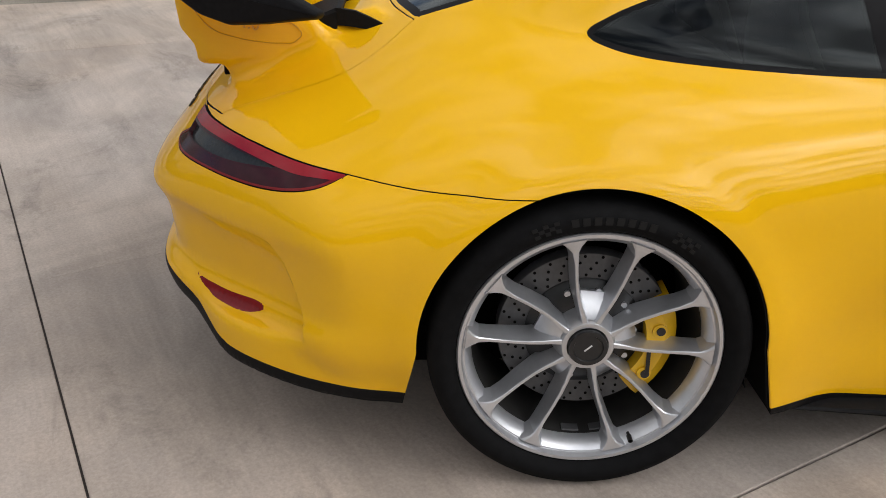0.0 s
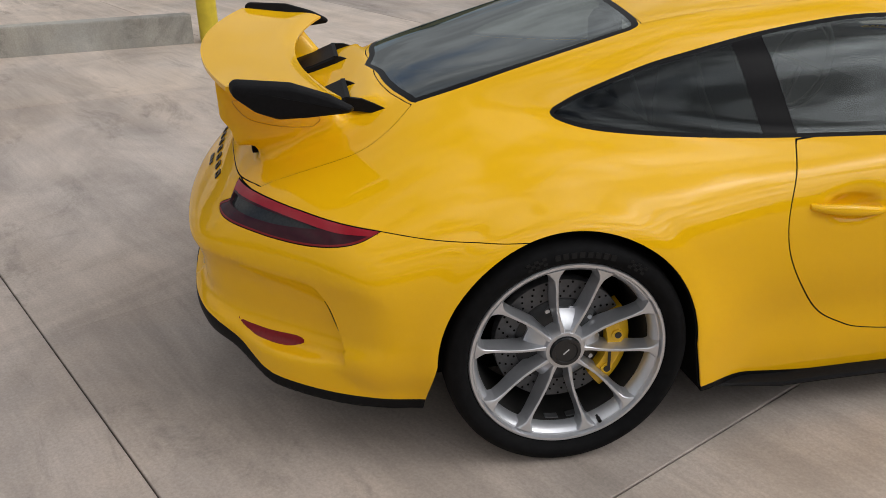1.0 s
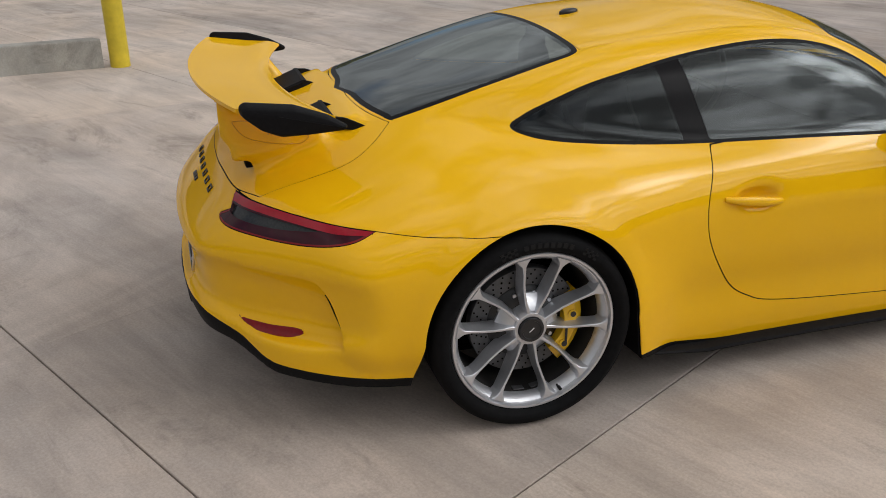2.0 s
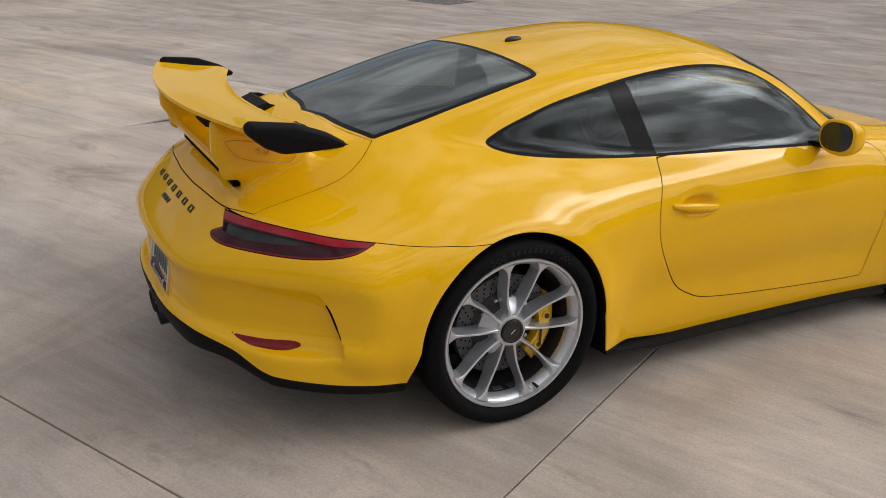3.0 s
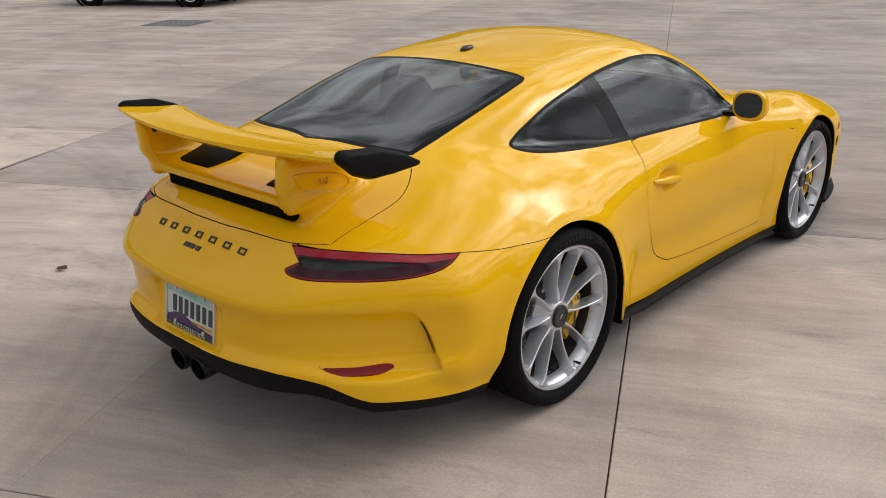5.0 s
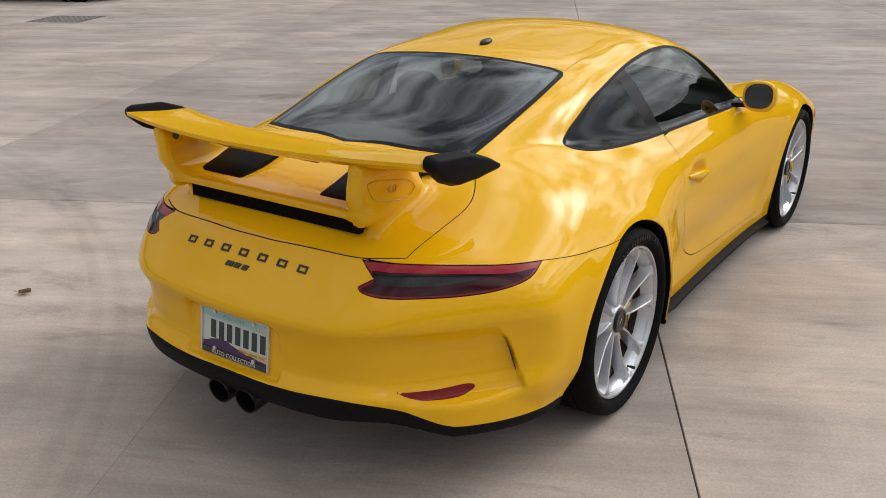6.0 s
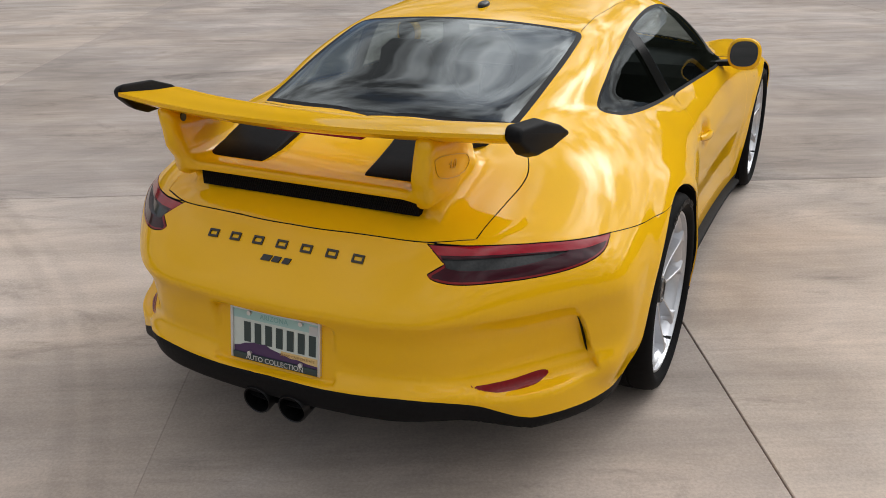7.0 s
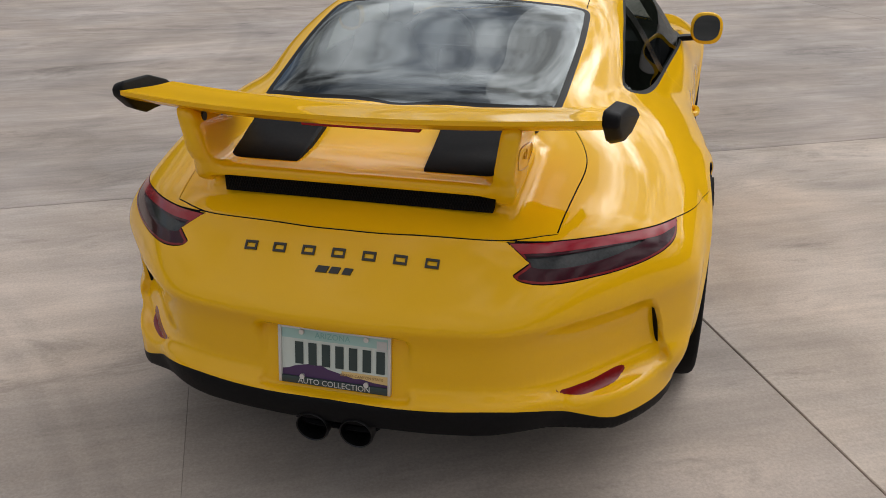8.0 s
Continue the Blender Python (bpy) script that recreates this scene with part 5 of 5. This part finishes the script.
# a dry leaf on the concrete
DRY = material("dry_leaf", (0.16, 0.10, 0.05), 0.8, grain=0.3, scale=60)


def dry_leaf(u, v, turn, size):
    """A curled leaf: two cupped halves and a stalk."""
    made = thing("dry_leaf", "small curled brown leaf lying on the concrete", "leaf", site(u, v))
    m = Matrix.Translation(site(u, v, 0.004)) @ Matrix.Rotation(radians(turn), 4, "Z")
    rows_ = []
    for k in range(9):
        s = k / 8
        w = size * 0.32 * math.sin(math.pi * min(s * 0.94 + 0.03, 1)) ** 0.8
        rise = size * 0.16 * s * s
        rows_.append([(size * (s - 0.5), w * c, rise + size * 0.22 * abs(c) ** 1.5 * (0.6 + 0.4 * s) + e) for c, e in ((-1, 0), (-0.5, 0), (0, 0), (0.5, 0), (1, 0), (1, 0.0015), (0.5, 0.0015), (0, 0.0015), (-0.5, 0.0015), (-1, 0.0015))])
    part("blade", moved(loft(rows_), m), DRY, made, "", 50)
    part("stalk", moved(tube([(-0.5 * size, 0, 0.001), (-0.7 * size, 0.02 * size, 0.004), (-0.85 * size, 0.06 * size, 0.008)], 0.0012, 6), m), DRY, made)


dry_leaf(-2.03, 0.35, 20, 0.075)

# a drain cover far out on the yard
IRON = material("drain_iron", (0.10, 0.10, 0.105), 0.55, metal=0.4, grain=0.25, scale=12)
drain = thing("drain_cover", "dark square iron drain cover in the concrete", "drain", site(-8.15, 12.1))
part("rim", loft([[site(-8.15 + a * s, 12.1 + b * s, z) for a, b in ((-1, -1), (1, -1), (1, 1), (-1, 1))] for s, z in ((0.50, -0.01), (0.50, 0.004), (0.46, 0.006), (0.46, 0.002))], caps=False), IRON, drain)
for k in range(9):
    u = -8.15 - 0.40 + 0.1 * k
    part("bar", loft([[site(u - 0.03, 12.1 - 0.45, z), site(u + 0.03, 12.1 - 0.45, z), site(u + 0.03, 12.1 + 0.45, z), site(u - 0.03, 12.1 + 0.45, z)] for z in (-0.01, 0.003)]), IRON, drain)


def parked_car(u, v, length, paint, label, flip=1):
    """A parked car far off: shell, windows, four wheels and lamps."""
    made = thing("parked_car", label, "car", site(u, v), group="parked cars")
    rings = []
    for s, zb, zt, w in ((-0.5, 0.45, 0.80, 0.72), (-0.485, 0.32, 0.92, 0.82), (-0.40, 0.26, 0.98, 0.90), (-0.2, 0.24, 1.0, 0.92), (0.1, 0.24, 0.99, 0.92), (0.3, 0.25, 0.93, 0.91), (0.42, 0.28, 0.86, 0.88), (0.49, 0.34, 0.76, 0.80), (0.5, 0.42, 0.66, 0.70)):
        rings.append([site(u + s * length, v + 0.92 + a * w, zb + b * (zt - zb)) for a, b in ((-0.90, 0), (-1, 0.25), (-1, 0.75), (-0.88, 1), (0.88, 1), (1, 0.75), (1, 0.25), (0.90, 0))])
    shell_ = part("shell", loft(rings), paint, made, "", 40)
    rings = []
    for s, zt, w in ((-0.44, 0.98, 0.72), (-0.36, 1.38, 0.62), (-0.15, 1.47, 0.60), (0.08, 1.43, 0.60), (0.24, 0.98, 0.72)):
        rings.append([site(u + s * length, v + 0.92 - 0.80, 0.95), site(u + s * length, v + 0.92 - w, zt), site(u + s * length, v + 0.92 + w, zt), site(u + s * length, v + 0.92 + 0.80, 0.95)])
    part("cabin", loft(rings), SATIN, made, "dark glass cabin", 40)
    for s in (-0.30, 0.30):
        for side in (0, 1):
            at = site(u + s * length, v + 0.12 + side * 1.60, 0.33)
            m = Matrix.Translation(at) @ pose(0, 0, 0, 0, 0, 27.8 - 90 + 180 * side)
            tyre_ = part("tyre", moved(spun([(0.11, 0.22), (0.12, 0.26), (0.11, 0.325), (0.08, 0.33), (-0.08, 0.33), (-0.11, 0.32), (-0.11, 0.22)], 40), m), RUBBER, made, "", 40)
            part("rim", moved(joined(spun([(0.10, 0.225), (0.108, 0.215), (0.10, 0.20), (0.05, 0.20), (-0.02, 0.21)], 40), disc(0.05, 0.09, 0.05, 16), *[moved(box((0.06, -0.018, 0.03), (0.092, 0.018, 0.21), 0.004), pose(0, 0, 0, 72 * k)) for k in range(5)]), m), SILVER, tyre_, "", 40)
            part("arch", moved(spun([(0.06, 0.40), (0.125, 0.40), (0.125, 0.37), (0.06, 0.37)], 40), m), DARK, made)
    for side in (0.25, 1.59):
        part("tail_lamp", loft([[site(u + 0.498 * length - d, v + side - 0.12, 0.62), site(u + 0.498 * length - d, v + side + 0.12, 0.62), site(u + 0.498 * length - d, v + side + 0.12, 0.72), site(u + 0.498 * length - d, v + side - 0.12, 0.72)] for d in (0, 0.06)]), DEEP_RED, made)
    return made


GRAPHITE = material("dark_car_paint", (0.02, 0.022, 0.026), 0.3, coat=1.0, spread=0.05)
MAROON = material("dark_red_car_paint", (0.05, 0.012, 0.014), 0.3, coat=1.0, spread=0.05)
parked_car(-11.0, 15.3, 4.4, GRAPHITE, "dark grey car parked far off on the concrete")

parked_car(-8.4, 17.5, 4.4, MAROON, "dark red car parked behind another car")
bollard(site(-5.42, 18.16))

# unseen far belt of dark trees, added round the yard to dim the horizon
LEAVES = material("far_foliage", (0.10, 0.11, 0.08), 0.9, grain=0.3, scale=0.9, spread=0.3, spread_scale=0.15, spec=0.1)
belt = bmesh.new()
rows = []
for k in range(240):
    a = 2 * math.pi * k / 240
    # taller ahead on the right, to block the low sky there
    high = 6.5 + 7.0 * max(0.0, math.sin(a + 0.6)) + 3.0 * noise.noise((6 * math.cos(a), 6 * math.sin(a), 0)) + 1.5 * noise.noise((30 * math.cos(a), 30 * math.sin(a), 5))
    rows.append([belt.verts.new((r * math.cos(a), r * math.sin(a), z)) for r, z in ((62, -0.1), (61, high * 0.5), (62.5, high * 0.85), (64, high), (66, high * 0.8), (67, -0.1))])
for a, b in zip(rows, rows[1:] + rows[:1]):
    for i in range(5):
        belt.faces.new((a[i], b[i], b[i + 1], a[i + 1]))
tagged(part("unseen_tree_belt", belt, LEAVES, None, "", 60), "unseen far belt of dark trees, added to dim the horizon", "trees", kind="structure")

# the yard's slabs, each with its own edges
LINES_U = [-80, -55, -35, -22, -14.8, -9.5, -4.25, 1.019, 6.3, 11.6, 20, 40, 80]
LINES_V = [-60, -30, -18, -12, -6.7, -1.437, 1.82, 8.25, 14.4, 20.6, 30, 45, 70, 120]
WEST_V = [-60, -30, -18, -12, -6.7, -2.2, 1.43, 3.45, 8.15, 14.4, 20.6, 30, 45, 70, 120]


def bent(u, v):
    """The joint beside the wall runs askew."""
    return u + 0.25 * min(max(v - 0.3, -3), 1.5) if u == -4.25 else u


for ua, ub in zip(LINES_U, LINES_U[1:]):
    lines = WEST_V if ub <= -4.25 else LINES_V
    for va, vb in zip(lines, lines[1:]):
        # a saw-cut runs through the bay under the car
        for a_, b_ in ((ua, -0.93), (-0.93, ub)) if (ua, va) == (-4.25, -1.437) else ((ua, ub),):
            g, b = 0.003, 0.003
            ga, gb = (0.0003 if a_ == -0.93 else g), (0.0003 if b_ == -0.93 else g)
            rings = []
            for inset, z in ((0, -0.03), (0, -b), (b, 0)):
                c = g + inset
                ca, cb = (ga + inset * ga / g), (gb + inset * gb / g)
                rings.append([site(bent(a_, va) + ca, va + c, z), site(bent(b_, va) - cb, va + c, z), site(bent(b_, vb) - cb, vb - c, z), site(bent(a_, vb) + ca, vb - c, z)])
            # brightness put into slab colour: far bays darker, right-hand and wall-side bays paler
            bay_mat = DARKER_BAY if va >= 1.8 and ua > -5 else PALER_BAY if (ua > 1 and va > -7 and vb < 2) or (ub <= -4.25 and vb < 4) else CONCRETE
            part("slab", loft(rings), bay_mat, ground)
